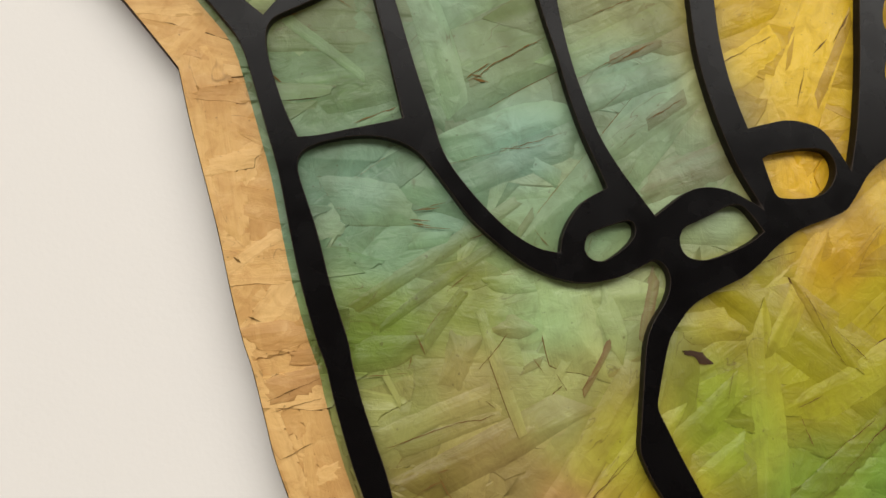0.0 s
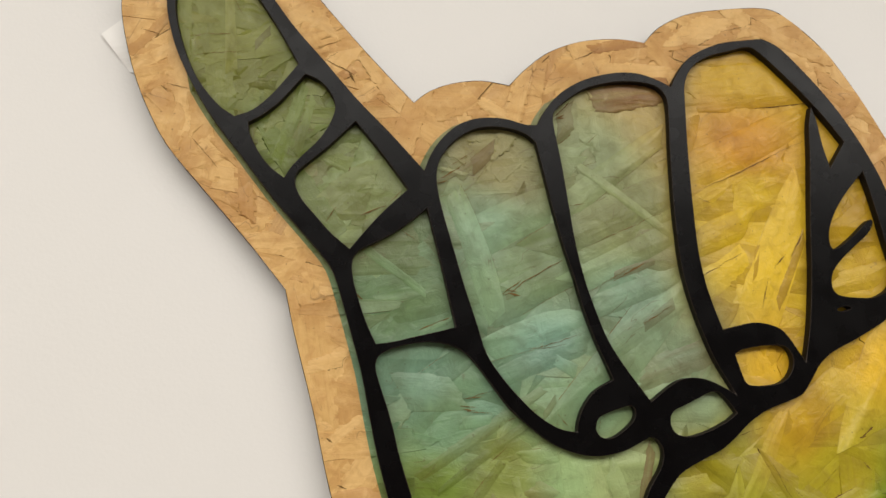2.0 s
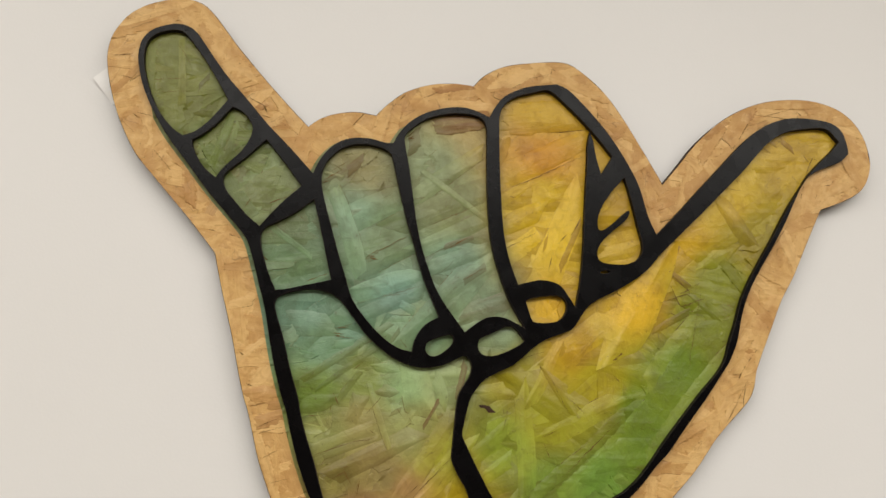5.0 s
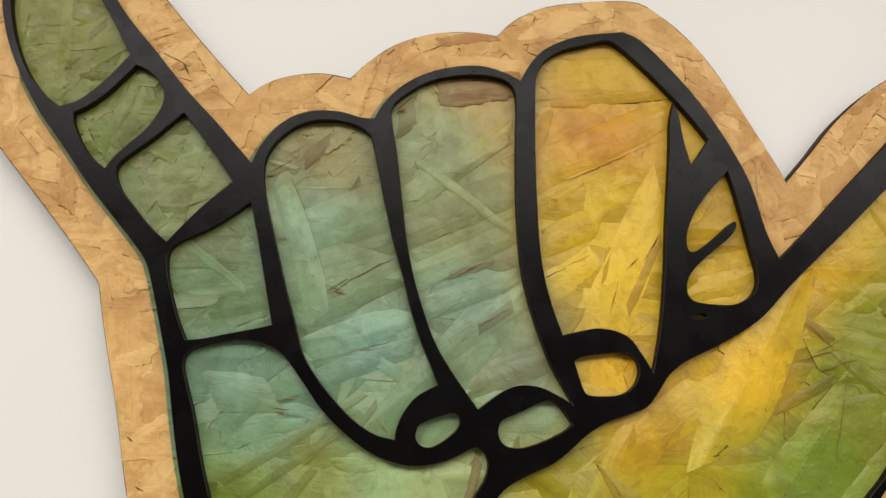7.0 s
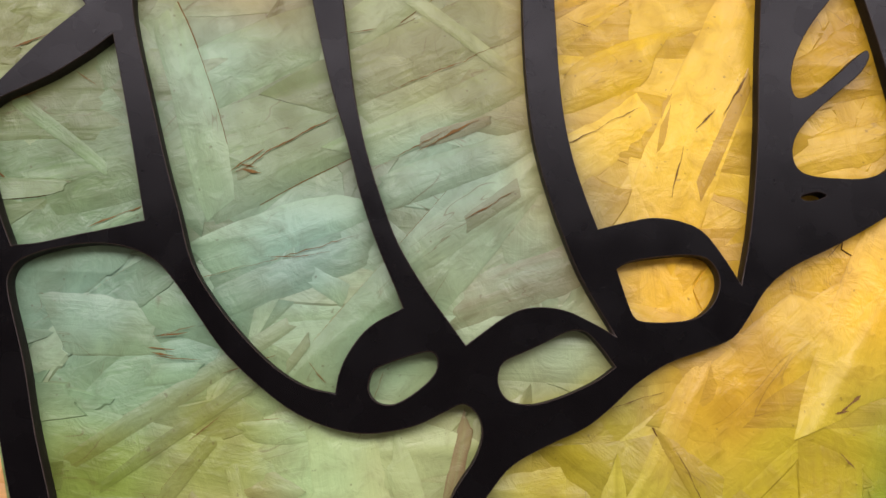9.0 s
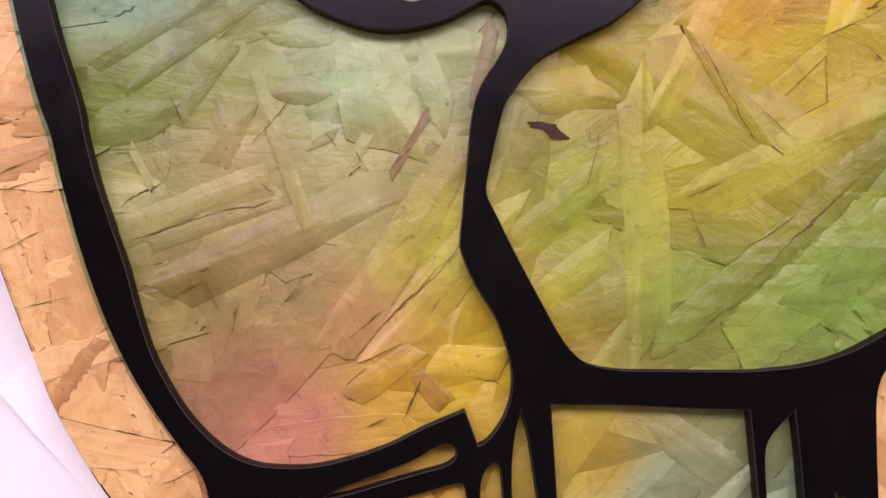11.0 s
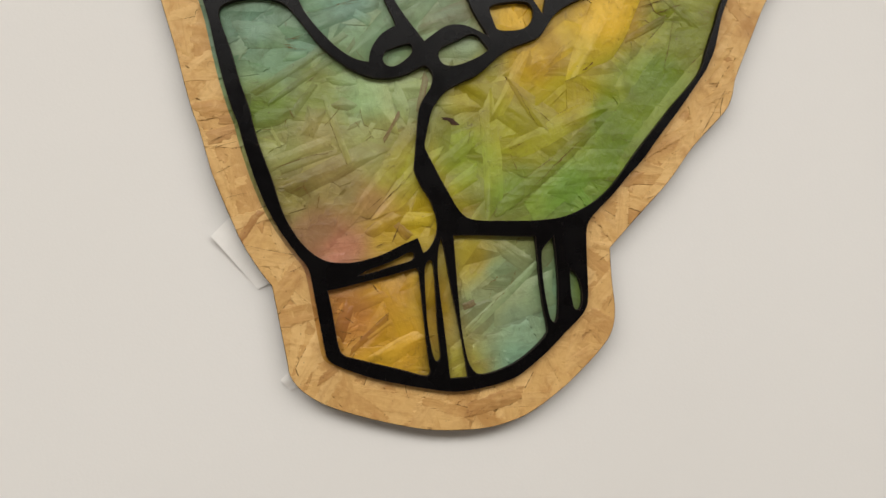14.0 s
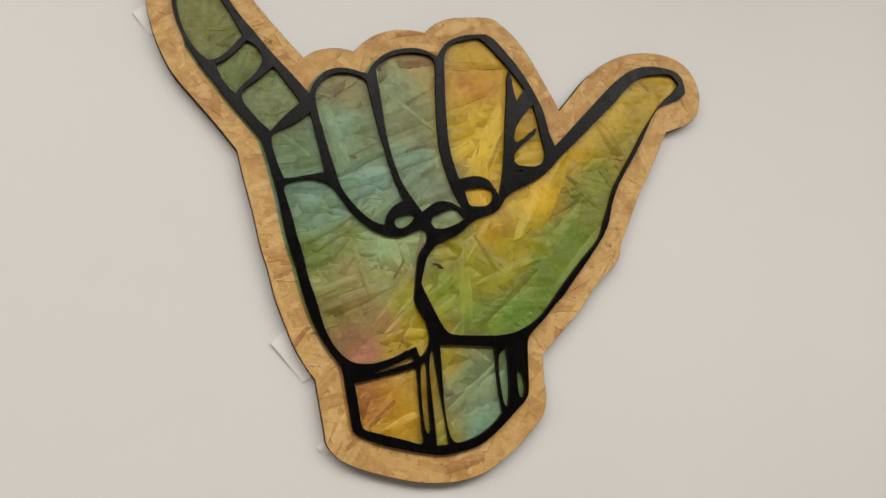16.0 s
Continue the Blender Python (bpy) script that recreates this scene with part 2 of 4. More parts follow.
BOARD_EDGE += [(341.7, 382.3), (364.2, 377.3), (380.6, 366.7), (391.3, 350.6), (395.9, 332.0), (394.5, 316.4), (386.9,
    301.1), (374.1, 291.1), (356.6, 283.1), (343.4, 278.0, 1), (336.2, 263.2), (325.8, 241.6), (313.1, 215.1),
    (300.9, 194.1), (289.7, 168.6), (274.4, 132.7), (270.9, 117.3), (264.0, 104.1), (236.7, 75.6), (215.7,
    47.5), (189.8, 19.9), (165.5, -6.2, 1), (166.7, -31.4), (168.9, -55.5), (165.8, -72.4), (157.2, -85.0),
    (144.3, -98.5), (127.0, -114.3), (104.0, -130.9), (87.3, -138.7), (65.5, -144.2), (38.7, -145.4), (16.9,
    -143.8), (-6.8, -139.1), (-35.8, -131.3)]
BOARD_EDGE += [(-59.0, -122.7), (-74.6, -112.3), (-82.6, -101.7), (-84.7, -91.7), (-88.9, -70.6), (-93.0, -49.9), (-96.2,
    -34.3, 1), (-104.3, -24.1), (-118.2, -2.2), (-126.0, 14.9), (-133.3, 31.9), (-140.5, 50.1), (-145.1,
    66.0), (-150.8, 85.4), (-155.1, 97.0), (-160.4, 115.1), (-166.7, 140.0), (-171.5, 156.7), (-176.4, 173.0),
    (-181.3, 189.9), (-186.5, 210.3, 1), (-193.6, 218.9), (-211.1, 239.3), (-236.2, 266.7), (-256.5, 289.7),
    (-270.2, 313.4), (-279.3, 335.2), (-286.4, 359.9), (-288.6, 376.6), (-286.9, 390.7), (-281.7, 402.6),
    (-273.5, 413.9), (-259.4, 423.7)]
FRET_EDGE = [(-236.8, 405.1), (-226.8, 404.9), (-217.9, 400.0), (-209.5, 389.7), (-201.5, 378.5), (-188.3, 361.5),
    (-172.9, 344.8), (-152.4, 321.9), (-132.3, 302.2), (-112.1, 281.1, 1), (-108.0, 291.9), (-101.4, 301.9),
    (-92.2, 310.1), (-80.4, 314.5), (-65.9, 315.0), (-53.6, 312.3), (-46.3, 312.3, 1), (-41.7, 321.4), (-32.3,
    332.9), (-17.7, 342.4), (-0.3, 347.9), (14.8, 349.0), (27.5, 345.8), (36.6, 341.7, 1), (41.1, 351.1),
    (48.2, 360.7), (58.9, 367.9), (73.3, 373.4), (96.8, 377.5, 1), (107.2, 372.9), (120.2, 360.9), (135.8,
    343.9), (148.6, 327.2), (161.3, 306.9), (171.2, 286.6), (178.4, 261.2), (185.7, 244.7, 1), (203.5, 263.4),
    (225.7, 287.8), (248.3, 312.2)]
FRET_EDGE += [(265.7, 331.2), (283.1, 346.7), (298.4, 356.0), (316.7, 361.8), (336.4, 362.7), (356.1, 360.2), (366.3,
    353.2), (370.5, 342.4), (371.8, 331.4, 1), (363.2, 323.2), (351.0, 317.9), (334.2, 309.3), (324.6, 299.0),
    (315.7, 282.4), (306.2, 263.4), (294.0, 241.9), (279.1, 218.0), (267.8, 197.3), (260.4, 177.0), (255.0,
    154.6), (247.4, 137.4, 1), (226.6, 108.0), (208.0, 84.1), (191.8, 62.6), (179.7, 50.0), (167.0, 35.0),
    (154.4, 22.5), (148.1, 15.0), (145.6, 6.8), (145.4, -8.6), (145.9, -30.8), (145.9, -45.7), (144.4, -53.1),
    (139.4, -60.5), (126.9, -72.8), (111.9, -87.5), (97.0, -99.7), (86.9, -106.2), (67.1, -112.3), (41.3,
    -115.8)]
FRET_EDGE += [(13.2, -112.0), (-1.4, -109.0), (-18.5, -105.2), (-35.5, -99.6), (-45.2, -95.7), (-52.5, -92.0), (-56.1,
    -86.9), (-58.6, -74.8), (-62.3, -55.4), (-66.0, -36.0), (-67.8, -26.8), (-70.7, -19.5), (-77.0, -11.8),
    (-84.3, -2.1), (-92.8, 10.7), (-101.3, 26.9), (-107.3, 41.4), (-110.8, 51.0), (-114.7, 63.1), (-118.3,
    75.2), (-121.5, 87.3), (-125.7, 97.9), (-132.5, 119.9), (-138.0, 142.2), (-143.1, 164.8), (-148.9, 184.0),
    (-155.9, 206.1), (-161.6, 221.4), (-169.5, 231.7), (-184.6, 248.1), (-197.1, 261.9), (-215.0, 284.2),
    (-230.4, 302.9), (-242.9, 321.7), (-254.2, 343.4), (-260.7, 363.1), (-262.5, 377.3), (-260.1, 389.9),
    (-251.7, 399.5)]
CELLS = {}
CELLS['finger_tip'] = [(-234.5, 399.6), (-242.8, 397.8), (-250.5, 394.0), (-255.9, 387.2), (-257.6, 376.2), (-255.8, 362.4),
    (-249.9, 344.1), (-241.1, 326.8), (-229.4, 313.2), (-220.1, 306.9, 1), (-209.9, 311.7), (-199.3, 322.5),
    (-186.3, 340.6, 1), (-197.1, 358.6), (-208.9, 376.2), (-219.5, 389.9), (-227.8, 398.1)]
CELLS['finger_middle'] = [(-182.0, 334.6, 1), (-174.7, 331.6), (-168.1, 325.5), (-164.4, 317.5), (-165.6, 308.9), (-171.7, 297.0),
    (-182.4, 284.9), (-187.4, 278.6), (-190.6, 272.6, 1), (-198.9, 278.9), (-205.6, 287.2), (-211.1, 297.8),
    (-212.1, 303.7, 1), (-204.2, 308.8), (-195.6, 316.9), (-188.4, 326.0)]
CELLS['finger_lower'] = [(-152.2, 308.0, 1), (-136.4, 289.5), (-120.9, 269.7, 1), (-134.1, 256.6), (-144.8, 243.8), (-152.4, 233.8,
    1), (-162.6, 241.8), (-173.0, 252.8), (-180.6, 261.5), (-184.5, 270.5), (-182.7, 277.0), (-175.8, 283.9),
    (-167.1, 291.9), (-159.2, 300.4)]
CELLS['finger_root'] = [(-110.0, 259.0, 1), (-101.7, 228.7), (-92.3, 192.2, 1), (-102.3, 189.4), (-115.9, 186.0), (-127.1, 183.1),
    (-136.1, 181.8, 1), (-141.7, 193.2), (-146.1, 204.8), (-149.7, 216.5), (-150.8, 226.0), (-148.0, 232.4),
    (-140.0, 237.2), (-128.8, 243.6), (-117.6, 252.1)]
CELLS['palm_left'] = [(-134.7, 164.6), (-135.7, 171.5), (-132.4, 176.8), (-122.6, 181.0), (-108.9, 183.5), (-97.3, 182.6), (-87.8,
    178.8), (-81.0, 172.5), (-72.2, 161.6), (-62.4, 149.4), (-50.4, 138.8), (-37.5, 130.0), (-24.3, 125.0),
    (-11.9, 123.6), (2.1, 126.4), (11.9, 131.1), (18.5, 134.3), (23.3, 131.3), (25.3, 125.3), (23.1, 116.9),
    (14.9, 102.0), (12.4, 79.2), (11.2, 64.4), (10.5, 54.6), (12.2, 48.5), (16.4, 40.0), (22.6, 30.2)]
CELLS['palm_left'] += [(26.3, 20.4), (27.8, 13.1), (27.6, 6.2), (26.1, 0.8), (23.9, -3.6), (20.5, -8.0), (17.3, -10.0, 1), (12.9,
    1.2, 1), (0.6, -4.2), (-11.6, -10.3), (-23.7, -14.5), (-34.6, -17.0), (-44.3, -17.5), (-52.8, -16.8),
    (-60.1, -14.2), (-67.4, -9.3), (-74.6, -2.1), (-80.7, 6.4), (-86.8, 17.3), (-91.7, 30.6), (-96.1, 45.1),
    (-101.5, 59.6), (-106.3, 72.9), (-110.5, 87.4), (-113.0, 98.3), (-120.6, 120.4), (-127.0, 142.9)]
CELLS['ring_finger'] = [(-104.7, 275.1), (-103.9, 285.7), (-99.5, 294.5), (-90.9, 303.2), (-80.0, 308.5), (-66.4, 309.5), (-54.1,
    306.7), (-47.1, 301.6, 1), (-42.5, 284.1), (-36.9, 261.9), (-31.4, 242.4), (-24.9, 223.1), (-19.1, 203.9),
    (-12.8, 187.4), (-6.2, 173.4), (-2.7, 165.5, 1), (-13.4, 159.0), (-19.8, 150.7), (-22.9, 143.1), (-23.9,
    136.3, 1), (-33.8, 138.3), (-44.7, 144.4), (-55.3, 153.7), (-66.0, 165.4), (-74.9, 178.5), (-80.8, 195.6),
    (-87.4, 214.3), (-94.1, 235.6), (-101.5, 259.6)]
CELLS['middle_finger'] = [(-35.9, 310.5), (-36.4, 319.3), (-31.7, 325.9), (-18.1, 336.2), (-2.2, 341.6), (12.9, 343.3), (26.1, 341.7),
    (32.8, 335.8), (34.5, 325.4), (34.9, 296.9), (36.4, 261.3), (39.2, 233.9), (43.4, 215.3), (48.9, 198.5,
    1), (57.4, 178.5), (69.3, 158.9, 1), (61.6, 163.0), (51.9, 166.9), (41.3, 167.4), (32.4, 164.1), (19.0,
    153.8, 1), (12.6, 162.0), (3.8, 173.4), (-5.1, 187.3), (-11.2, 201.4), (-18.0, 220.4), (-23.5, 242.1),
    (-27.7, 266.6), (-31.9, 291.4)]
CELLS['index_finger'] = [(45.4, 330.3), (45.8, 345.1), (51.0, 355.8), (61.3, 363.0), (74.2, 367.3), (87.2, 371.0), (95.1, 367.3),
    (110.7, 353.4), (126.3, 337.9), (137.7, 324.9), (146.9, 313.3, 1), (136.6, 296.4, 1), (132.6, 310.2),
    (129.7, 325.8), (126.7, 334.7, 1), (124.5, 322.9), (123.8, 302.8), (121.2, 261.2), (119.9, 230.7), (117.0,
    200.7), (112.8, 178.0, 1), (107.3, 186.6), (100.4, 195.5), (92.5, 199.1), (82.6, 200.1), (73.7, 198.2),
    (63.4, 195.3, 1), (58.4, 208.2), (53.9, 222.6), (50.3, 241.3), (48.1, 266.2), (46.3, 296.6)]
CELLS['knuckle'] = [(157.6, 295.0, 1), (161.5, 281.9), (165.3, 267.0), (168.9, 251.3), (172.5, 236.7), (172.0, 228.3), (167.6,
    221.9), (158.5, 217.5), (147.6, 216.9), (137.8, 217.7), (133.6, 220.4), (132.3, 226.0), (134.3, 232.7),
    (140.3, 240.2), (149.0, 248.2), (157.9, 256.2), (161.6, 262.6), (160.4, 265.1), (155.9, 261.7), (148.8,
    254.8), (139.5, 247.4), (134.8, 246.0), (132.9, 249.5), (132.9, 255.2), (134.7, 262.2), (139.4, 271.8),
    (146.6, 282.1)]
CELLS['nail_ring'] = [(-10.8, 144.8), (-5.7, 147.3), (0.8, 149.7), (6.3, 151.2), (9.1, 149.9), (9.7, 146.2), (7.9, 142.5), (3.8,
    138.5), (-1.5, 134.7), (-6.0, 133.2), (-10.2, 134.2), (-12.8, 137.6), (-12.5, 141.8)]
CELLS['nail_middle'] = [(31.8, 148.5), (38.6, 152.1), (46.0, 155.8), (51.5, 158.8), (56.2, 160.2), (60.3, 159.0), (64.9, 154.3),
    (69.4, 148.4, 1), (63.8, 144.1), (56.6, 140.2), (49.3, 137.1), (42.0, 135.1), (35.7, 135.5), (32.0,
    137.8), (30.1, 142.8)]
CELLS['nail_index'] = [(69.9, 181.6, 1), (74.5, 184.3), (83.5, 186.2), (94.2, 187.4), (101.0, 186.4), (104.6, 182.0), (105.1,
    176.4), (102.4, 170.4), (97.1, 166.0), (89.7, 164.3), (80.7, 163.9), (76.2, 165.1), (73.4, 171.0)]
CELLS['chip'] = [(134.7, 209.8), (139.2, 211.4), (142.0, 211.3), (143.5, 210.3), (139.6, 208.7), (136.1, 208.5)]
CELLS['palm_right'] = [(363.1, 342.4, 1), (354.9, 332.5), (341.6, 320.0), (330.6, 307.9), (321.3, 294.3), (309.1, 276.5), (290.7,
    244.9), (272.9, 215.7), (261.5, 193.4), (254.6, 172.1), (248.0, 154.1), (240.2, 133.4), (218.1, 107.8),
    (198.5, 83.8), (184.7, 66.3), (174.6, 52.5), (164.5, 40.4), (154.4, 31.4), (145.6, 25.9), (135.6, 20.9),
    (124.3, 17.3), (111.8, 15.5), (99.3, 14.7), (74.5, 14.6), (62.1, 14.7), (52.7, 16.4), (47.2, 20.1), (42.3,
    26.7), (36.1, 37.7), (28.7, 51.1)]
CELLS['palm_right'] += [(22.5, 63.3), (19.0, 70.7), (19.5, 77.3), (24.2, 98.6), (28.8, 106.9), (35.8, 115.3), (47.6, 122.2), (59.5,
    128.1), (68.1, 135.0), (76.3, 142.8), (87.5, 150.3), (100.7, 155.5), (109.6, 159.7), (115.6, 167.6),
    (121.7, 177.0), (130.7, 184.7), (146.0, 192.7), (163.9, 203.4), (177.0, 214.0), (190.4, 229.2), (206.5,
    245.4), (228.5, 267.2), (250.9, 290.1), (269.2, 308.8), (280.9, 322.5), (294.5, 337.0), (311.0, 347.6),
    (329.3, 352.2), (350.9, 353.8)]
CELLS['wrist_sliver'] = [(-31.7, -27.2, 1), (-26.1, -23.8), (-16.4, -20.1), (-4.2, -15.2), (3.1, -11.0), (7.5, -9.5), (10.0, -11.0),
    (10.0, -13.9), (6.8, -16.4), (-1.8, -18.9), (-13.9, -22.5), (-23.7, -25.5)]
CELLS['wrist_left'] = [(-55.1, -38.4, 1), (-43.1, -36.0), (-23.6, -31.1), (-4.2, -26.2), (9.3, -22.2), (12.9, -22.7), (14.7, -35.9),
    (16.7, -55.5), (18.7, -75.0), (21.0, -94.5), (22.0, -99.9), (20.0, -103.3), (14.4, -102.7), (1.0, -98.8),
    (-18.5, -93.8), (-35.5, -89.4), (-42.3, -87.4), (-46.2, -82.6), (-48.9, -70.0), (-51.4, -55.4), (-53.9,
    -43.3)]
CELLS['wrist_slot'] = [(18.3, -22.5), (19.8, -17.6), (22.7, -15.4), (24.4, -17.6), (25.5, -28.6), (26.5, -45.7), (27.5, -65.2),
    (29.3, -82.3), (29.8, -89.2), (28.3, -92.3), (26.4, -92.3), (23.9, -86.7), (20.9, -70.1), (19.4, -55.5),
    (18.4, -35.9)]
CELLS['wrist_strip'] = [(30.8, 1.3, 1), (33.0, -6.5), (36.3, -26.1), (40.0, -45.7), (43.8, -65.3), (47.5, -84.8), (50.5, -104.9, 1),
    (37.2, -105.8, 1), (35.7, -92.1), (32.7, -65.2), (29.7, -40.8), (28.1, -21.2), (28.8, -7.8)]
CELLS['wrist_right'] = [(40.4, 3.3, 1), (62.1, 3.4), (86.9, 2.6), (104.3, 2.4, 1), (105.6, -11.2), (107.6, -33.3), (110.1, -53.1),
    (112.4, -64.9), (113.1, -71.5, 1), (108.9, -77.2), (99.5, -86.2), (87.1, -94.8), (74.7, -100.1), (64.8,
    -102.8), (58.6, -102.5), (53.9, -98.3), (50.2, -89.7), (46.2, -67.7), (43.7, -40.8), (41.9, -16.3)]
CELLS['wrist_blade'] = [(109.3, -13.6), (110.1, -7.9), (113.3, -3.2), (118.8, 2.5, 1), (120.3, -11.1), (121.8, -30.9), (121.8,
    -50.6), (120.9, -60.9), (118.9, -64.4), (115.6, -60.5), (112.4, -45.7), (110.1, -28.4)]
CELLS['wrist_drop'] = [(131.8, -23.4, 1), (135.6, -25.9), (138.9, -32.1), (141.1, -40.7), (141.1, -48.1), (139.4, -53.6), (136.9,
    -54.6), (134.4, -52.6), (132.6, -43.2), (131.8, -32.1)]


def smooth(points, per=4, scale=0.001):
    """A closed curve through the points, rounded between sharp corners."""
    n, out = len(points), []
    for i in range(n):
        p1, p2 = Vector(points[i][:2]), Vector(points[(i + 1) % n][:2])
        p0, p3 = Vector(points[i - 1][:2]), Vector(points[(i + 2) % n][:2])
        t1 = (p2 - p1) if len(points[i]) > 2 else (p2 - p0) * 0.5
        t2 = (p2 - p1) if len(points[(i + 1) % n]) > 2 else (p3 - p1) * 0.5
        reach = (p2 - p1).length
        for t in (t1, t2):
            if t.length > 1e-9 and t.length > 1.3 * reach:
                t *= 1.3 * reach / t.length
        for k in range(per):
            s = k / per
            a, b, c, d = 2 * s**3 - 3 * s**2 + 1, s**3 - 2 * s**2 + s, -2 * s**3 + 3 * s**2, s**3 - s**2
            q = p1 * a + t1 * b + p2 * c + t2 * d
            out.append((q.x * scale, q.y * scale))
    return out


def cutout(name, loops, thick, bevel):
    """A sheet cut along the first loop with the other loops as holes, from z = 0 to thick, edges eased."""
    cu = bpy.data.curves.new(name, "CURVE")
    cu.dimensions, cu.fill_mode = "2D", "BOTH"
    cu.extrude, cu.bevel_depth, cu.bevel_resolution, cu.offset = thick / 2 - bevel, bevel, 1, -bevel
    for loop in loops:
        sp = cu.splines.new("POLY")
        sp.points.add(len(loop) - 1)
        for p, (x, y) in zip(sp.points, loop):
            p.co = (x, y, 0, 1)
        sp.use_cyclic_u = True
    tmp = bpy.data.objects.new(name, cu)
    scene.collection.objects.link(tmp)
    me = bpy.data.meshes.new_from_object(tmp.evaluated_get(bpy.context.evaluated_depsgraph_get()))
    bpy.data.objects.remove(tmp)
    bpy.data.curves.remove(cu)
    me.name = name
    me.transform(Matrix.Translation((0, 0, thick / 2)))
    return me


def put(name, me, parent, m=None, label=""):
    ob = new(name, me)
    ob.parent = parent
    if m is not None:
        ob.matrix_basis = m
    if label:
        tagged(ob, label)
    return ob


def box(name, lo, hi, material, label, category):
    bm = bmesh.new()
    bmesh.ops.create_cube(bm, size=1)
    lo, hi = Vector(lo), Vector(hi)
    for v in bm.verts:
        v.co = Vector(((lo[i] + hi[i]) / 2 + v.co[i] * (hi[i] - lo[i]) for i in range(3)))
    me = bpy.data.meshes.new(name)
    bm.to_mesh(me)
    bm.free()
    me.materials.append(material)
    return tagged(new(name, me), label, category, kind="structure")


# ---- the room ----
box("wall_north", (-2.2, 0.0, 0.0), (2.2, 0.12, 2.7), WALL, "smooth off-white painted wall behind the picture", "wall")
box("wall_south", (-2.2, -4.12, 0.0), (2.2, -4.0, 2.7), ROOM, "plain grey-beige painted wall", "wall")
box("wall_west", (-2.32, -4.12, 0.0), (-2.2, 0.12, 2.7), ROOM, "plain grey-beige painted wall", "wall")
box("wall_east", (2.2, -4.12, 0.0), (2.32, 0.12, 2.7), ROOM, "plain grey-beige painted wall", "wall")
box("floor", (-2.32, -4.12, -0.1), (2.32, 0.12, 0.0), FLOOR, "plain grey-brown carpet floor", "floor")
box("ceiling", (-2.32, -4.12, 2.7), (2.32, 0.12, 2.8), WALL, "plain white ceiling", "ceiling")

# ---- the picture: a cut-out of strand board with a black fret on it ----
GAP, BOARD_T, FRET_T = 0.003, 0.011, 0.0054
art = new("wall_art")
art.matrix_basis = pose(0, 0, 1.5, 90, 0, 0)
tagged(art, "cut-out strand board picture, dyed green and yellow, with black fret", "wall art")
edge = smooth(BOARD_EDGE)
fret_edge = smooth(FRET_EDGE)
cells = [smooth(c) for c in CELLS.values()]

me = cutout("board", [edge], BOARD_T - 0.0008, 0.0003)
me.materials.append(CORE)
me.materials.append(CHAR)
for p in me.polygons:
    p.material_index = 0 if abs(p.normal.z) > 0.9 else 1
board = put("board", me, art, pose(0, 0, GAP), "strand board with a thin scorched edge")


def moved_out(loop, by):
    """The loop, run anticlockwise or not, with each point moved out of it by a length."""
    turn = sum(loop[i - 1][0] * p[1] - p[0] * loop[i - 1][1] for i, p in enumerate(loop))
    out = []
    for i, p in enumerate(loop):
        d = Vector(loop[(i + 1) % len(loop)]) - Vector(loop[i - 1])
        d = d.normalized() * math.copysign(by, turn)
        out.append((p[0] + d.y, p[1] - d.x))
    return out


me = cutout("burnt_rim", [moved_out(edge, 0.0004), moved_out(edge, -0.0003)], BOARD_T - 0.0002, 0.00005)
me.materials.append(CHAR)
put("burnt_rim", me, board, None, "thin dark brown laser-burnt rim")

me = cutout("fret", [fret_edge] + cells, FRET_T, 0.0003)
for m in (BLACK, CUT, EDGE_LINE):
    me.materials.append(m)
for p in me.polygons:
    p.material_index = 0 if abs(p.normal.z) > 0.97 else 1 if abs(p.normal.z) < 0.2 else 2
put("fret", me, art, pose(0, 0, GAP + BOARD_T), "black painted fibreboard fret with dark brown cut edges")


# ---- strands ----
def inside(poly, x, y):
    c, j = False, len(poly) - 1
    for i in range(len(poly)):
        (xi, yi), (xj, yj) = poly[i], poly[j]
        if (yi > y) != (yj > y) and x < (xj - xi) * (y - yi) / (yj - yi) + xi:
            c = not c
        j = i
    return c


def triangles(*loops):
    tris, loop = [], [p for l in loops for p in l]
    for a, b, c in geometry.tessellate_polygon([[Vector((x, y, 0)) for x, y in l] for l in loops]):
        t = [loop[a], loop[b], loop[c]]
        area = (t[1][0] - t[0][0]) * (t[2][1] - t[0][1]) - (t[1][1] - t[0][1]) * (t[2][0] - t[0][0])
        if abs(area) > 1e-12:
            tris.append(t if area > 0 else t[::-1])
    return tris


def clip(poly, tri):
    """The part of a polygon inside a triangle."""
    out = poly
    for i in range(3):
        (ax, ay), (bx, by) = tri[i], tri[(i + 1) % 3]
        src, out = out, []
        for k in range(len(src)):
            p, q = src[k - 1], src[k]
            dp = (bx - ax) * (p[1] - ay) - (by - ay) * (p[0] - ax)
            dq = (bx - ax) * (q[1] - ay) - (by - ay) * (q[0] - ax)
            if (dp >= 0) != (dq >= 0):
                s = dp / (dp - dq)
                out.append((p[0] + (q[0] - p[0]) * s, p[1] + (q[1] - p[1]) * s))
            if dq >= 0:
                out.append(q)
        if len(out) < 3:
            return []
    return out


DYE_LOOP = smooth(FRET_EDGE, 2)
DYE_LOOP = [(x - 0.0035 * (x < -0.03 and y < 0.33) , y) for x, y in DYE_LOOP]
DYE_TRIS = triangles(DYE_LOOP)
RING_TRIS = triangles(edge, DYE_LOOP)


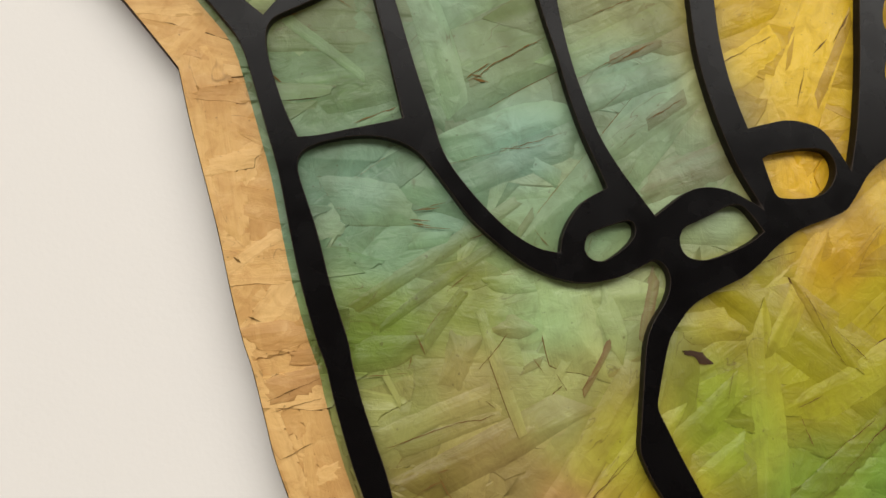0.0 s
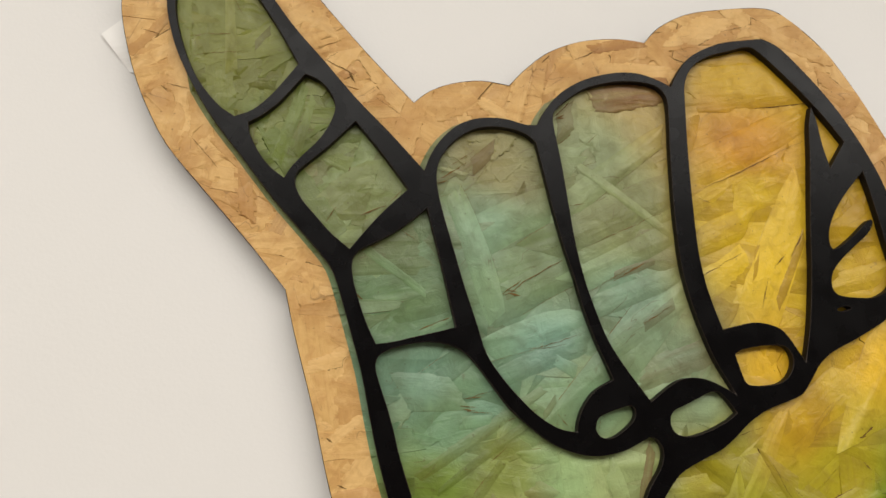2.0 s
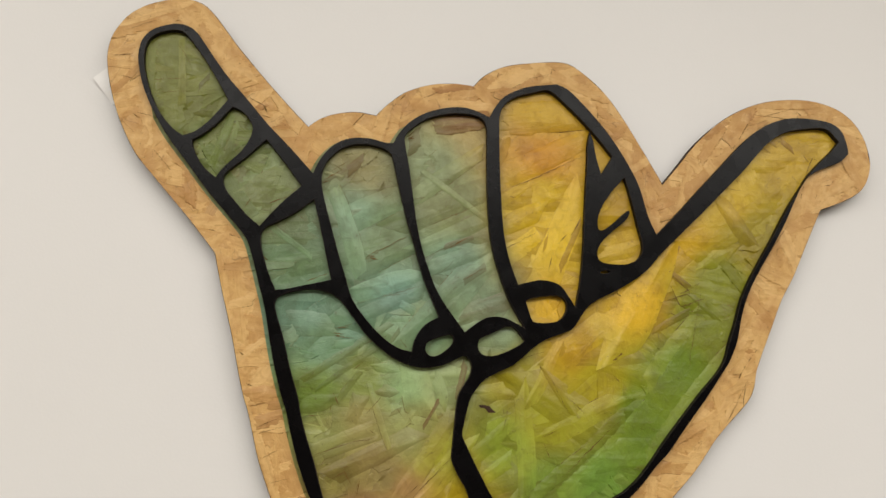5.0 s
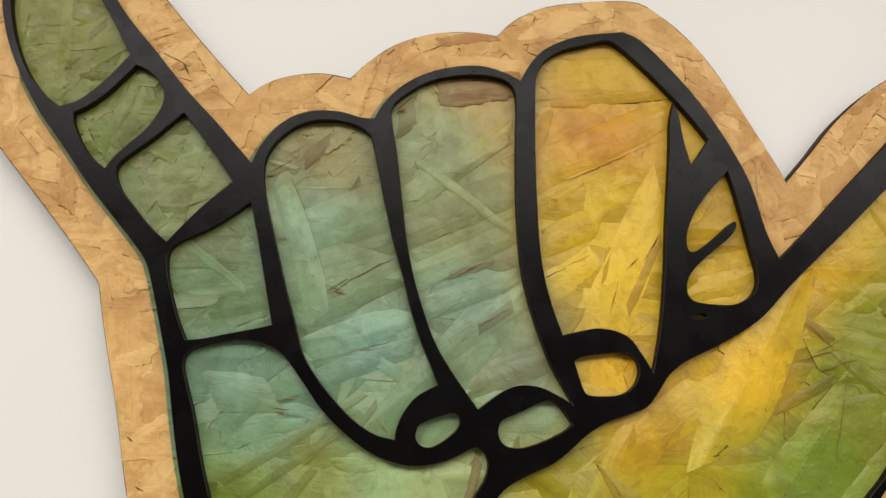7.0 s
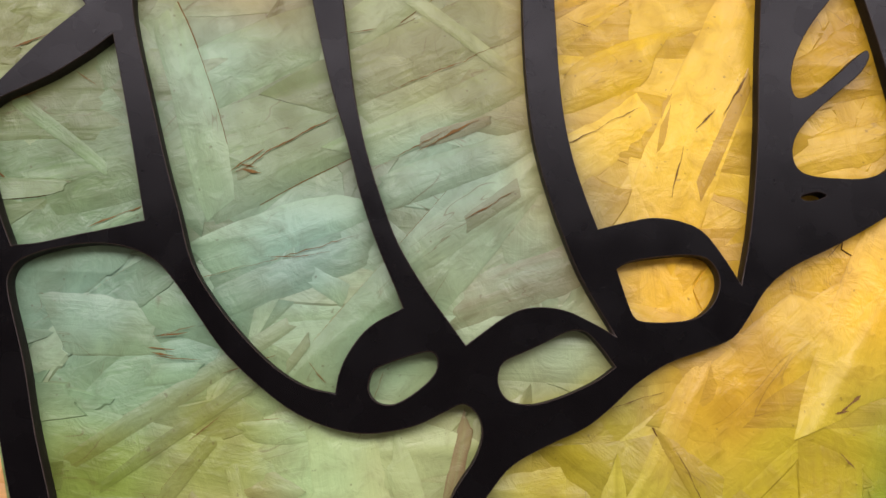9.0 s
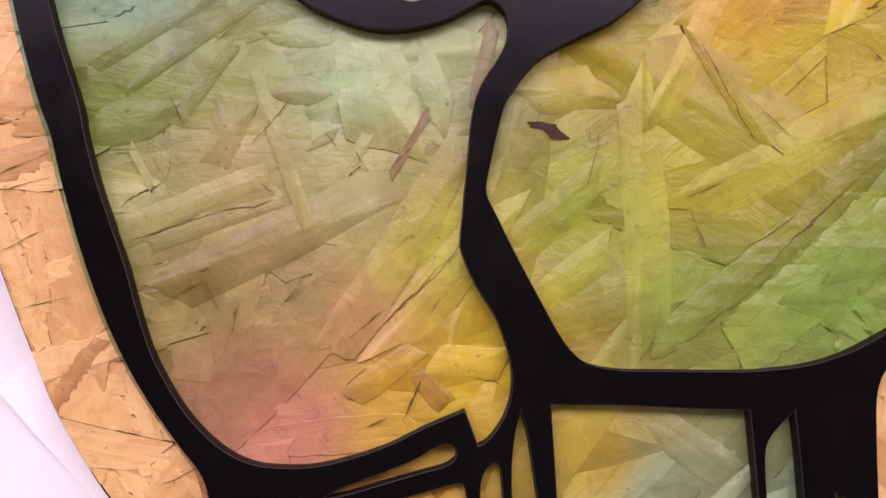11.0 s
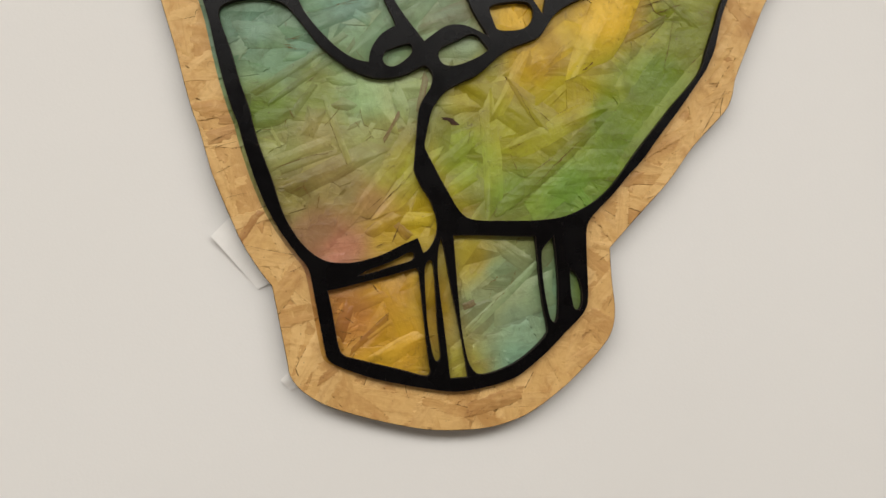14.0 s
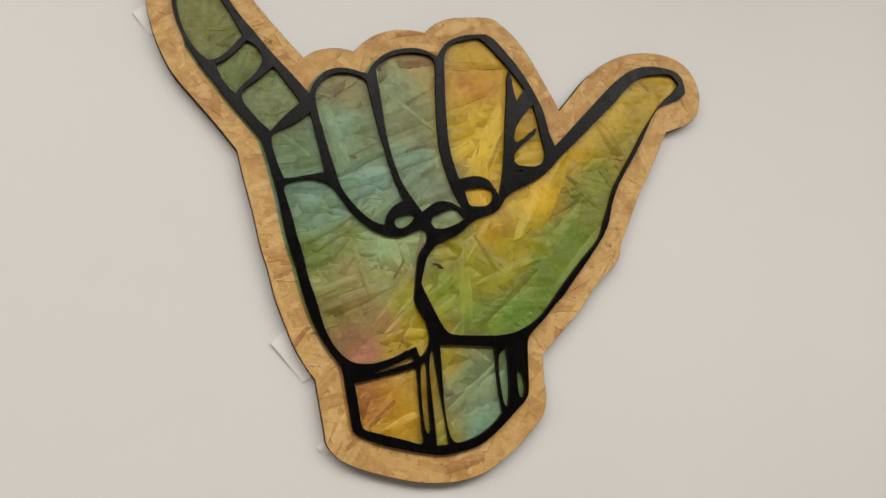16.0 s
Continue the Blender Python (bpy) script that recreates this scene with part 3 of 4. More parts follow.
def flake_shape(length, width, rng, ragged):
    """The outline of a strand along x: sides that wander a little, ends split and slanted."""
    a, b = length / 2, width / 2
    slant, bow = rng.uniform(-1.0, 1.0) * width, rng.uniform(-1, 1) * min(0.02 * length, 0.2 * width)
    lean, pinch = rng.uniform(-0.12, 0.12), rng.uniform(0.0, 0.35)
    phase = [(rng.uniform(0, 6), rng.uniform(4, 9), rng.uniform(0.2, 1) * min(0.05, 0.0007 / width)) for _ in range(2)]
    pts = []
    for side in (0, 1):
        p, f, amp = phase[side]
        for k in range(12):
            s = k / 11 if side == 0 else 1 - k / 11
            x = -a + 2 * a * s
            half = b * (1 - pinch * abs(2 * s - 1) ** 4 + lean * (2 * s - 1) + amp * (math.sin(p + f * s) + rng.uniform(-0.12, 0.12)))
            pts.append((x + slant * (0.5 - side) * abs(2 * s - 1), (-half if side == 0 else half) + bow * (1 - (2 * s - 1) ** 2)))
        end, teeth = (a if side == 0 else -a), rng.choice((1, 2, 3, 4))
        start = pts[-1][1]
        for k in range(1, teeth + 1):
            s = (k + rng.uniform(-0.35, 0.35)) / (teeth + 1)
            jag = rng.uniform(-1.2, 0.5) * ragged * min(width, 0.014)
            pts.append((end + math.copysign(1, end) * jag + slant * (0.5 - s) * (1 if side == 0 else -1), start * (1 - 2 * s)))
    return pts


def flake_mesh(u, v, angle, shape, top, tilt, mark, seed):
    """One strand, cut along the board's edge, bare outside the fret and dyed within; its rim falls away in a dark crack here and there."""
    c, s = math.cos(angle), math.sin(angle)
    local_rng = random.Random(seed)
    width_mm = 2000 * max(abs(p[1]) for p in shape)
    n, split, height_mm = len(shape), local_rng.choice((0.0, 0.0, 0.0, 0.1, 0.2)), 0.35 + 900 * top
    split *= width_mm > 4

    def out(p):
        return u + p[0] * c - p[1] * s, v + p[0] * s + p[1] * c

    heart = Vector((sum(p[0] for p in shape) / n, sum(p[1] for p in shape) / n))
    inner, gaps, ease = [], [], local_rng.choice((0.0009, 0.0013, 0.0018, 0.0026))
    first, run = local_rng.randrange(n), int(n * split * 1.6)
    for i in range(n):
        b = Vector(shape[i]) - heart
        w = ease * local_rng.uniform(0.75, 1.25) * min(1.0, height_mm) * min(1.0, width_mm / 8)
        gaps.append((i - first) % n < run)
        if gaps[-1]:
            w = min(w, 0.0005)
        inner.append((shape[i][0] - math.copysign(min(w, 0.35 * abs(b.x)), b.x), shape[i][1] - math.copysign(min(w, 0.35 * abs(b.y)), b.y)))
    outer_pts, inner_pts = [out(p) for p in shape], [out(p) for p in inner]
    xs, ys = [p[0] for p in outer_pts], [p[1] for p in outer_pts]
    lo, hi = (min(xs), min(ys)), (max(xs), max(ys))

    def near(t):
        return not (max(p[0] for p in t) < lo[0] or min(p[0] for p in t) > hi[0] or max(p[1] for p in t) < lo[1] or min(p[1] for p in t) > hi[1])

    def wholly(loop):
        return all(inside(loop, *p) for p in outer_pts) and not any(lo[0] < x < hi[0] and lo[1] < y < hi[1] for x, y in loop)

    verts, faces, mats, known = [], [], [], {}
    low = {(round(x, 6), round(y, 6)) for x, y in outer_pts}

    def vert(p, z=None):
        x, y = (p[0] - u) * c + (p[1] - v) * s, -(p[0] - u) * s + (p[1] - v) * c
        h = top + tilt[0] * x + tilt[1] * y + tilt[2] * x * x + tilt[3] * y * y if z is None else z
        if z is None and (round(p[0], 6), round(p[1], 6)) in low:
            h = -0.0004
        key = (round(x, 6), round(y, 6), z)
        if key not in known:
            known[key] = len(verts)
            verts.append((x, y, h))
        return known[key]

    def face(poly, mi):
        ids = [vert(p) for p in poly]
        ids = [k for i, k in enumerate(ids) if k != ids[i - 1]]
        turn = sum(verts[k][0] * verts[ids[i - 1]][1] - verts[ids[i - 1]][0] * verts[k][1] for i, k in enumerate(ids))
        if turn > 0:
            ids.reverse()
        if len(set(ids)) == len(ids) > 2:
            faces.append(tuple(ids))
            mats.append(mi)

    rings = [([outer_pts[i - 1], outer_pts[i], inner_pts[i], inner_pts[i - 1]], gaps[i - 1] and gaps[i]) for i in range(n)]
    if wholly(DYE_LOOP):
        mid = (sum(xs) / n, sum(ys) / n)
        for i in range(n):
            face([mid, inner_pts[i - 1], inner_pts[i]], 1)
        for quad, crack in rings:
            face(quad, 2 if crack else 1)
    else:
        tris = [(t, 0) for t in RING_TRIS if near(t)] + [(t, 1) for t in DYE_TRIS if near(t)]
        for t, mi in tris:
            piece = clip(inner_pts, t)
            if piece:
                face(piece, mi)
            for quad, crack in rings:
                piece = clip(quad, t)
                if piece:
                    face(piece, 2 if crack else mi)
    if not faces:
        return None
    # a strand that the edge cuts in two keeps its larger end
    root = list(range(len(verts)))

    def top_of(k):
        while root[k] != k:
            k = root[k]
        return k

    for f in faces:
        for k in f[1:]:
            root[top_of(k)] = top_of(f[0])
    share = {}
    for f in faces:
        share[top_of(f[0])] = share.get(top_of(f[0]), 0) + len(f)
    best = max(share, key=share.get)
    keep = [i for i, f in enumerate(faces) if top_of(f[0]) == best]
    used = sorted({k for i in keep for k in faces[i]})
    slot = {k: i for i, k in enumerate(used)}
    faces, mats, verts = [tuple(slot[k] for k in faces[i]) for i in keep], [mats[i] for i in keep], [verts[k] for k in used]
    me = bpy.data.meshes.new("strand")
    me.from_pydata(verts, [], faces)
    for m in (BARE, DYED, SIDE):
        me.materials.append(m)
    me.polygons.foreach_set("material_index", mats)
    me.polygons.foreach_set("use_smooth", [True] * len(faces))
    dx, dy = local_rng.uniform(0, 9), local_rng.uniform(0, 9)
    me.attributes.new("grain", "FLOAT_VECTOR", "POINT").data.foreach_set("vector", [k for x, y, z in verts for k in (x + dx, y + dy, z)])
    me.attributes.new("mark", "FLOAT_VECTOR", "POINT").data.foreach_set("vector", [*mark, local_rng.random()] * len(verts))
    me.attributes.new("rim", "FLOAT", "POINT").data.foreach_set("value", [1.0 if abs(z + 0.0004) < 1e-7 else 0.0 for x, y, z in verts])
    me.update()
    # edges read as pressed and rounded, narrow splinters less so
    soft = 0.62 * min(1.0, width_mm / 14)
    up = Vector((0, 0, 1))
    me.normals_split_custom_set_from_vertices([up.lerp(n.vector, soft).normalized() for n in me.vertex_normals])
    return me


rng = random.Random(7)
TOP = BOARD_T - 0.0008
BED = bmesh.new()


def lay(u, v, degrees, length, width, top, shade=0.5, rust=0.0, ragged=0.14, material=None, bed=False):
    """Lays one strand: its middle, turn and size in mm and degrees, its height over the core, how pale and how rusty it is."""
    shape = flake_shape(length / 1000, width / 1000, rng, ragged)
    tilt = (rng.uniform(-1, 1) * 0.003, rng.uniform(-1, 1) * 0.012, rng.uniform(-1, 0.3) * 0.03, rng.uniform(-1, 0.2) * 0.6)
    if width > 60:
        tilt = (0, 0, 0, 0)
    me = flake_mesh(u / 1000, v / 1000, radians(degrees), shape, top * 1.35 / 1000, tilt, (shade, rust), rng.random())
    if me is None:
        return
    place = pose(u / 1000, v / 1000, TOP, 0, 0, degrees)
    if bed:
        me.polygons.foreach_set("use_smooth", [False] * len(me.polygons))
        me.transform(place)
        BED.from_mesh(me)
        bpy.data.meshes.remove(me)
        return
    if material:
        me.materials[0] = me.materials[1] = material
    put("strand", me, board, place)


# the pressed layers below: strands in all directions over the whole board
def scatter(step, long, wide, low, high, shades, bed, spread=50, rim=False):
    for row in range(int(680 / step)):
        for column in range(int(760 / step)):
            u = -310 + column * step + rng.uniform(-0.5, 0.5) * step
            v = -170 + row * step + rng.uniform(-0.5, 0.5) * step
            spot = (u / 1000, v / 1000)
            if rim and (not inside(edge, *spot) or (inside(DYE_LOOP, *spot) and u > -150)):
                continue
            lay(u, v, rng.gauss(25, spread), rng.uniform(*long), rng.uniform(*wide), rng.uniform(low, high),
                rng.uniform(*shades), max(0, rng.gauss(-0.15, 0.2)), 0.14, None, bed)


scatter(56, (120, 150), (84, 100), 0.0, 0.15, (0.35, 0.65), True)
scatter(40, (45, 90), (12, 24), 0.25, 0.55, (0.2, 0.8), True, 40)
scatter(46, (80, 140), (20, 38), 0.3, 0.75, (0.25, 0.8), False, 38)

# the border and the tip of the long finger show narrower strands lying every way
scatter(19, (45, 100), (8, 17), 0.55, 0.95, (0.3, 0.85), True, 60, True)

# open joints and torn spots between the strands: narrow, ragged and dark
def crack(u, v, degrees, length, width):
    """One ragged joint: its middle, turn and size in mm and degrees."""
    c, sn = math.cos(radians(degrees)), math.sin(radians(degrees))
    ends = [((u + k * length * c) / 1000, (v + k * length * sn) / 1000) for k in (-0.5, 0.5)]
    if not all(inside(edge, *p) for p in ends):
        return
    n = max(5, int(length / 1.8))
    sway, phase = 0.0, rng.uniform(0, 6)
    left, right = [], []
    for i in range(n + 1):
        s = i / n
        sway = 0.86 * sway + rng.gauss(0, 0.24) * min(1.0, length / 25)
        half = 0.5 * width * (math.sin(math.pi * min(1, max(0, s))) ** 0.6) * (0.55 + 0.45 * math.sin(phase + 9 * s) * rng.random()) * rng.uniform(0.5, 1.15)
        x = (s - 0.5) * length
        for side, row in ((1, left), (-1, right)):
            y = sway + side * half
            row.append(BED.verts.new(((u + x * c - y * sn) / 1000, (v + x * sn + y * c) / 1000, TOP + 0.00165)))
    for i in range(n):
        f = BED.faces.new((right[i], right[i + 1], left[i + 1], left[i]))
        f.material_index = 2


crack(-47, 223, 34, 43, 1.0)
crack(8, 253, 27, 64, 0.6)
crack(-59, 212, -8, 9, 1.9)
crack(-140, 258, 25, 17, 1.2)
crack(-128, 266, 48, 11, 0.7)
crack(-164, 254, 59, 12, 0.8)
crack(-95, 283, 34, 22, 1.2)
crack(-101, 276, 15, 10, 1.2)
crack(-92, 289, 38, 26, 0.6)
crack(-22, 266, 11, 11, 0.9)
crack(-1, 223, 31, 37, 0.6)
crack(11, 228, 29, 26, 1.4)
crack(26, 203, 33, 21, 1.0)
crack(88, 296, 27, 84, 0.9)
crack(66, 234, 30, 31, 0.7)
crack(103, 238, 48, 12, 1.0)
crack(115, 248, 59, 21, 1.1)
crack(93, 218, 76, 21, 0.7)
crack(-47, 182, 18, 61, 0.5)
crack(-120, 244, -35, 12, 0.6)
crack(57, 273, -20, 12, 0.5)
crack(73, 197, 29, 8, 0.7)
crack(-40, 183, 8, 24, 0.6)
crack(-141, 236, 23, 14, 0.5)
crack(-31, 320, 27, 6, 1.9)
crack(-12, 307, 45, 10, 0.6)
crack(149, 193, 45, 13, 0.5)
crack(151, 139, 39, 10, 1.9)
crack(-2, 40, 49, 49, 0.7)
crack(-9, 83, 46, 10, 0.7)
crack(89, 61, -66, 15, 1.0)
crack(91, 74, 25, 13, 0.7)
crack(111, 58, 37, 36, 0.6)
crack(128, 64, 43, 65, 0.9)
crack(-71, 37, -59, 13, 1.2)
crack(-72, 45, 15, 7, 0.7)
crack(-74, 61, 16, 50, 0.7)
crack(-52, 94, 51, 21, 0.7)
crack(-53, 72, -34, 6, 0.6)
crack(-83, 97, -63, 11, 0.9)
crack(-97, 84, 7, 19, 0.7)
crack(-87, 89, 77, 7, 0.6)
crack(-81, 154, 10, 12, 1.0)
crack(-83, 147, -8, 9, 1.0)
crack(-78, 146, -2, 16, 0.6)
crack(-54, 145, 22, 21, 0.6)
crack(-31, 143, -48, 10, 0.7)
crack(100, 106, -60, 38, 0.6)
crack(113, 99, -39, 26, 0.5)
crack(148, 136, 13, 5, 1.9)
crack(149, 120, -45, 8, 1.0)
crack(-24, 78, 40, 6, 0.9)
crack(54, 82, 80, 20, 0.4)
crack(78, 137, 17, 21, 0.6)
crack(-12, 132, 71, 26, 0.4)
crack(-67, 123, 42, 14, 0.6)
crack(-32, 88, -52, 9, 0.7)
crack(-22, 81, -57, 9, 0.6)
crack(-79, 38, 31, 19, 0.8)
crack(-62, 29, 78, 12, 1.0)
crack(-19, 28, 38, 19, 0.6)
crack(-3, 38, 45, 47, 0.4)
crack(-134, 77, 23, 25, 0.6)
crack(-133, 71, 15, 22, 0.5)
crack(-87, -36, 40, 23, 1.4)
crack(-75, -20, 25, 21, 0.6)
crack(-19, -37, -51, 11, 1.2)
crack(-4, 4, 69, 14, 1.9)
crack(-16, -4, 27, 10, 1.2)
crack(-91, -45, 37, 11, 0.6)
crack(-37, -76, 57, 15, 0.6)
crack(87, -30, 69, 15, 0.6)
crack(70, -51, 45, 52, 0.4)
crack(160, -14, 38, 14, 0.6)
crack(165, -49, 63, 10, 0.6)
crack(-46, -53, -18, 7, 1.0)
crack(-41, -70, -12, 10, 1.0)
crack(-39, -61, -35, 9, 0.9)
crack(-121, 9, 19, 10, 1.2)
crack(-123, 33, 15, 17, 0.5)
crack(-132, 53, 26, 15, 0.6)
crack(-102, 26, 27, 5, 0.9)
crack(-238, 357, 10, 25, 0.6)
crack(-231, 346, 7, 34, 0.5)
crack(-156, 337, -60, 10, 1.9)
crack(-161, 342, -24, 22, 0.9)
crack(-176, 343, 33, 29, 0.6)
crack(-264, 404, 24, 33, 0.5)
crack(-276, 376, 11, 17, 0.9)
crack(-271, 356, -13, 14, 0.6)
crack(-252, 324, -11, 19, 0.6)
crack(-251, 297, 14, 21, 0.6)
crack(-236, 286, -49, 25, 0.6)
crack(-226, 380, -57, 24, 0.5)
crack(-134, 320, -35, 20, 0.5)
crack(-14, 361, 30, 19, 0.9)
crack(83, 386, 20, 24, 0.5)
crack(-31, 319, 3, 6, 1.9)
crack(209, 203, -41, 24, 1.2)
crack(215, 199, 32, 31, 0.6)
crack(-60, 216, 37, 15, 1.0)
crack(-60, 214, -10, 9, 0.9)
crack(-84, 149, -4, 10, 1.0)
crack(-80, 155, 16, 15, 0.6)
crack(-159, 130, -36, 4, 1.9)
crack(-151, 106, -21, 6, 1.2)
crack(-104, 194, 25, 20, 1.0)
crack(219, 163, 79, 72, 0.6)
crack(294, 331, -31, 18, 1.0)
crack(218, 187, 20, 25, 1.2)
crack(205, 192, 21, 37, 1.0)
crack(256, 292, -8, 32, 0.6)
crack(229, 282, 45, 57, 0.6)
crack(306, 368, 18, 39, 0.6)
crack(367, 348, -47, 29, 0.6)
crack(298, 244, 56, 47, 0.6)
crack(253, 102, 60, 49, 0.6)

me = bpy.data.meshes.new("strand_bed")
BED.to_mesh(me)
BED.free()
for m in (BARE, DYED, SIDE):
    me.materials.append(m)
tagged(put("strand_bed", me, board), kind="stuff")

# strands that stand out on the face
lay(-58, 255, 29, 74, 26.1, 0.70, 0.6, 0)
lay(-122, 216, 19, 55, 39.1, 0.70, 0.45, 0)
lay(313, 329, 21, 92, 29.1, 0.70, 0.7, 0)
lay(-189, 309, 26, 40, 23.4, 0.70, 0.25, 0)
lay(-150, 285, -24, 64, 19.0, 0.70, 0.6, 0)
lay(-2, 284, 39, 91, 16.1, 0.75, 0.75, 0)
lay(-47, 216, 29, 65, 22.2, 0.75, 0.35, 0)
lay(-46, 191, 22, 64, 18.7, 0.75, 0.85, 0)
lay(270, 281, 37, 155, 51.2, 0.75, 0.65, 0)
lay(134, 142, 0, 80, 29.8, 0.75, 0.4, 0.1)
lay(129, 43, 39, 72, 21.8, 0.75, 0.6, 0)
lay(45, 106, 8, 33, 16.5, 0.75, 0.5, 0)
lay(84, -81, 19, 61, 25.0, 0.75, 0.8, 0)
lay(2, 261, 28, 108, 25.7, 0.80, 0.34, 0)
lay(14, 217, 22, 62, 15.1, 0.80, 0.5, 0)
lay(41, 176, 21, 58, 20.1, 0.80, 0.35, 0.3)
lay(-42, 176, 23, 65, 16.4, 0.80, 0.4, 0)
lay(67, 230, 36, 41, 20.3, 0.80, 0.7, 0)
lay(-148, 269, 45, 59, 29.9, 0.80, 0.4, 0)
lay(150, 263, 33, 42, 16.8, 0.80, 0.4, 0)
lay(154, 230, 15, 42, 16.0, 0.80, 0.6, 0)
lay(204, 112, 54, 162, 40.0, 0.80, 0.45, 0)
lay(311, 267, 60, 75, 28.1, 0.80, 0.5, 0)
lay(124, 148, 45, 71, 35.0, 0.80, 0.7, 0)
lay(-213, 343, 21, 53, 18.7, 0.80, 0.35, 0)
lay(-175, 183, -79, 84, 27.9, 0.80, 0.6, 0)
lay(281, 164, 60, 82, 21.0, 0.80, 0.6, 0)
lay(41, 65, 42, 43, 14.4, 0.80, 0.4, 0)
lay(49, 45, 36, 31, 12.5, 0.80, 0.6, 0)
lay(-51, 55, 28, 81, 17.7, 0.80, 0.35, 0.2)
lay(-105, 156, -2, 37, 22.1, 0.80, 0.62, 0)
lay(6, -61, -67, 75, 24.7, 0.80, 0.6, 0)
lay(-31, -44, 23, 37, 22.0, 0.80, 0.5, 0.4)
lay(-7, -126, -10, 126, 25.0, 0.80, 0.6, 0)
lay(13, 240, 29, 90, 17.7, 0.85, 0.85, 0)
lay(23, 201, 35, 64, 17.2, 0.85, 0.65, 0)
lay(68, 254, 25, 44, 19.4, 0.85, 0.45, 0)
lay(-134, 272, -2, 26, 15.3, 0.85, 0.65, 0)
lay(-210, 366, -21, 47, 19.1, 0.85, 0.5, 0)
lay(-98, 325, 32, 28, 19.7, 0.85, 0.35, 0)
lay(120, 86, 29, 86, 20.3, 0.85, 0.6, 0)
lay(96, -46, 22, 54, 27.6, 0.85, 0.75, 0)
lay(88, -11, -38, 32, 15.0, 0.85, 0.35, 0)
lay(82, 307, 27, 107, 25.7, 0.90, 0.5, 0)
lay(-28, 317, 49, 18, 15.5, 0.90, 0.1, 0.2)
lay(239, 227, 44, 31, 16.4, 0.90, 0.8, 0)
lay(262, 262, -57, 54, 17.1, 0.90, 0.3, 0)
lay(-236, 354, 100, 92, 20.4, 0.90, 0.6, 0)
lay(-265, 334, 15, 28, 7.3, 0.90, 0.5, 0)
lay(-198, 390, 72, 37, 15.5, 0.90, 0.7, 0)
lay(-157, 354, -2, 24, 14.3, 0.90, 0.4, 0)
lay(-183, 374, -27, 39, 11.6, 0.90, 0.8, 0)
lay(-23, 354, 35, 36, 18.7, 0.90, 0.6, 0)
lay(59, 382, 35, 38, 16.3, 0.90, 0.8, 0)
lay(163, 339, -27, 47, 15.4, 0.90, 0.4, 0)
lay(-18, 108, -78, 50, 27.5, 0.90, 0.95, 0)
lay(1, 107, -66, 28, 11.0, 0.90, 0.8, 0)
lay(-9, 55, 59, 88, 18.6, 0.90, 0.7, 0.1)
lay(-0, -82, 31, 43, 14.7, 0.90, 0.85, 0)
lay(22, -31, 76, 31, 7.4, 0.90, 0.5, 0)
lay(38, -37, 77, 43, 9.9, 0.90, 0.4, 0)
lay(-134, 80, 18, 25, 12.1, 0.90, 0.35, 0.4)
lay(-124, 42, 27, 22, 7.3, 0.90, 0.7, 0)
lay(-86, -36, 56, 47, 14.6, 0.90, 0.5, 0.1)
lay(157, -64, -33, 27, 15.2, 0.90, 0.35, 0.1)
lay(132, -98, 33, 45, 10.0, 0.90, 0.7, 0)
lay(160, -5, -12, 18, 7.6, 0.90, 0.7, 0)
lay(102, 240, 67, 95, 30.1, 0.95, 0.9, 0)
lay(93, 348, 12, 85, 31.7, 0.95, 0.5, 0)
lay(70, 66, -86, 93, 18.7, 0.95, 0.85, 0)
lay(115, 57, 41, 109, 11.8, 0.95, 0.35, 0.1)
lay(6, 44, 54, 64, 17.7, 0.95, 0.75, 0)
lay(-43, -61, 72, 31, 12.2, 0.95, 0.2, 0.5)
lay(-67, -86, 62, 41, 12.2, 0.95, 0.85, 0)
lay(72, -124, 17, 48, 12.9, 0.95, 0.3, 0.2)
lay(-81, 234, -70, 79, 16.2, 1.00, 0.9, 0)
lay(13, 230, 20, 28, 6.1, 1.00, 0.1, 0.2)
lay(27, 203, 37, 25, 7.8, 1.00, 0.15, 0.2)
lay(-94, 282, 32, 27, 3.5, 1.00, 0.1, 0)
lay(-77, 293, 47, 21, 8.6, 1.00, 0.1, 0.3)
lay(-61, 212, 31, 7, 5.4, 1.00, 0.1, 0)
lay(-29, 173, -29, 17, 9.4, 1.00, 0.7, 0)
lay(88, 236, 81, 23, 4.1, 1.00, 0.2, 0)
lay(-103, 193, 27, 22, 3.6, 1.00, 0.9, 0)
lay(13, 337, 14, 52, 18.4, 1.00, 0.2, 0.9)
lay(229, 184, -44, 34, 6.8, 1.00, 0.3, 0)
lay(222, 109, 50, 126, 20.2, 1.00, 0.6, 0)
lay(315, 337, -38, 18, 7.3, 1.00, 0.05, 0.3)
lay(-189, 307, 74, 53, 9.9, 1.00, 0.75, 0)
lay(-252, 416, 24, 65, 5.7, 1.00, 0.8, 0)
lay(-272, 355, 52, 33, 6.7, 1.00, 0.3, 0)
lay(-71, 322, -30, 23, 7.8, 1.00, 0.8, 0)
lay(155, 336, 30, 19, 8.8, 1.00, 0.3, 0.1)
lay(282, 365, 58, 14, 7.1, 1.00, 0.1, 0.3)
lay(245, 347, 42, 31, 9.3, 1.00, 0.2, 0.2)
lay(-163, 171, 14, 23, 8.9, 1.00, 0.85, 0)
lay(-153, 133, 37, 32, 7.0, 1.00, 0.9, 0)
lay(-142, 100, 11, 27, 13.2, 1.00, 0.3, 0.1)
lay(259, 151, -24, 28, 6.0, 1.00, 0.2, 0)
lay(88, 123, 67, 63, 13.1, 1.00, 0.9, 0.1)
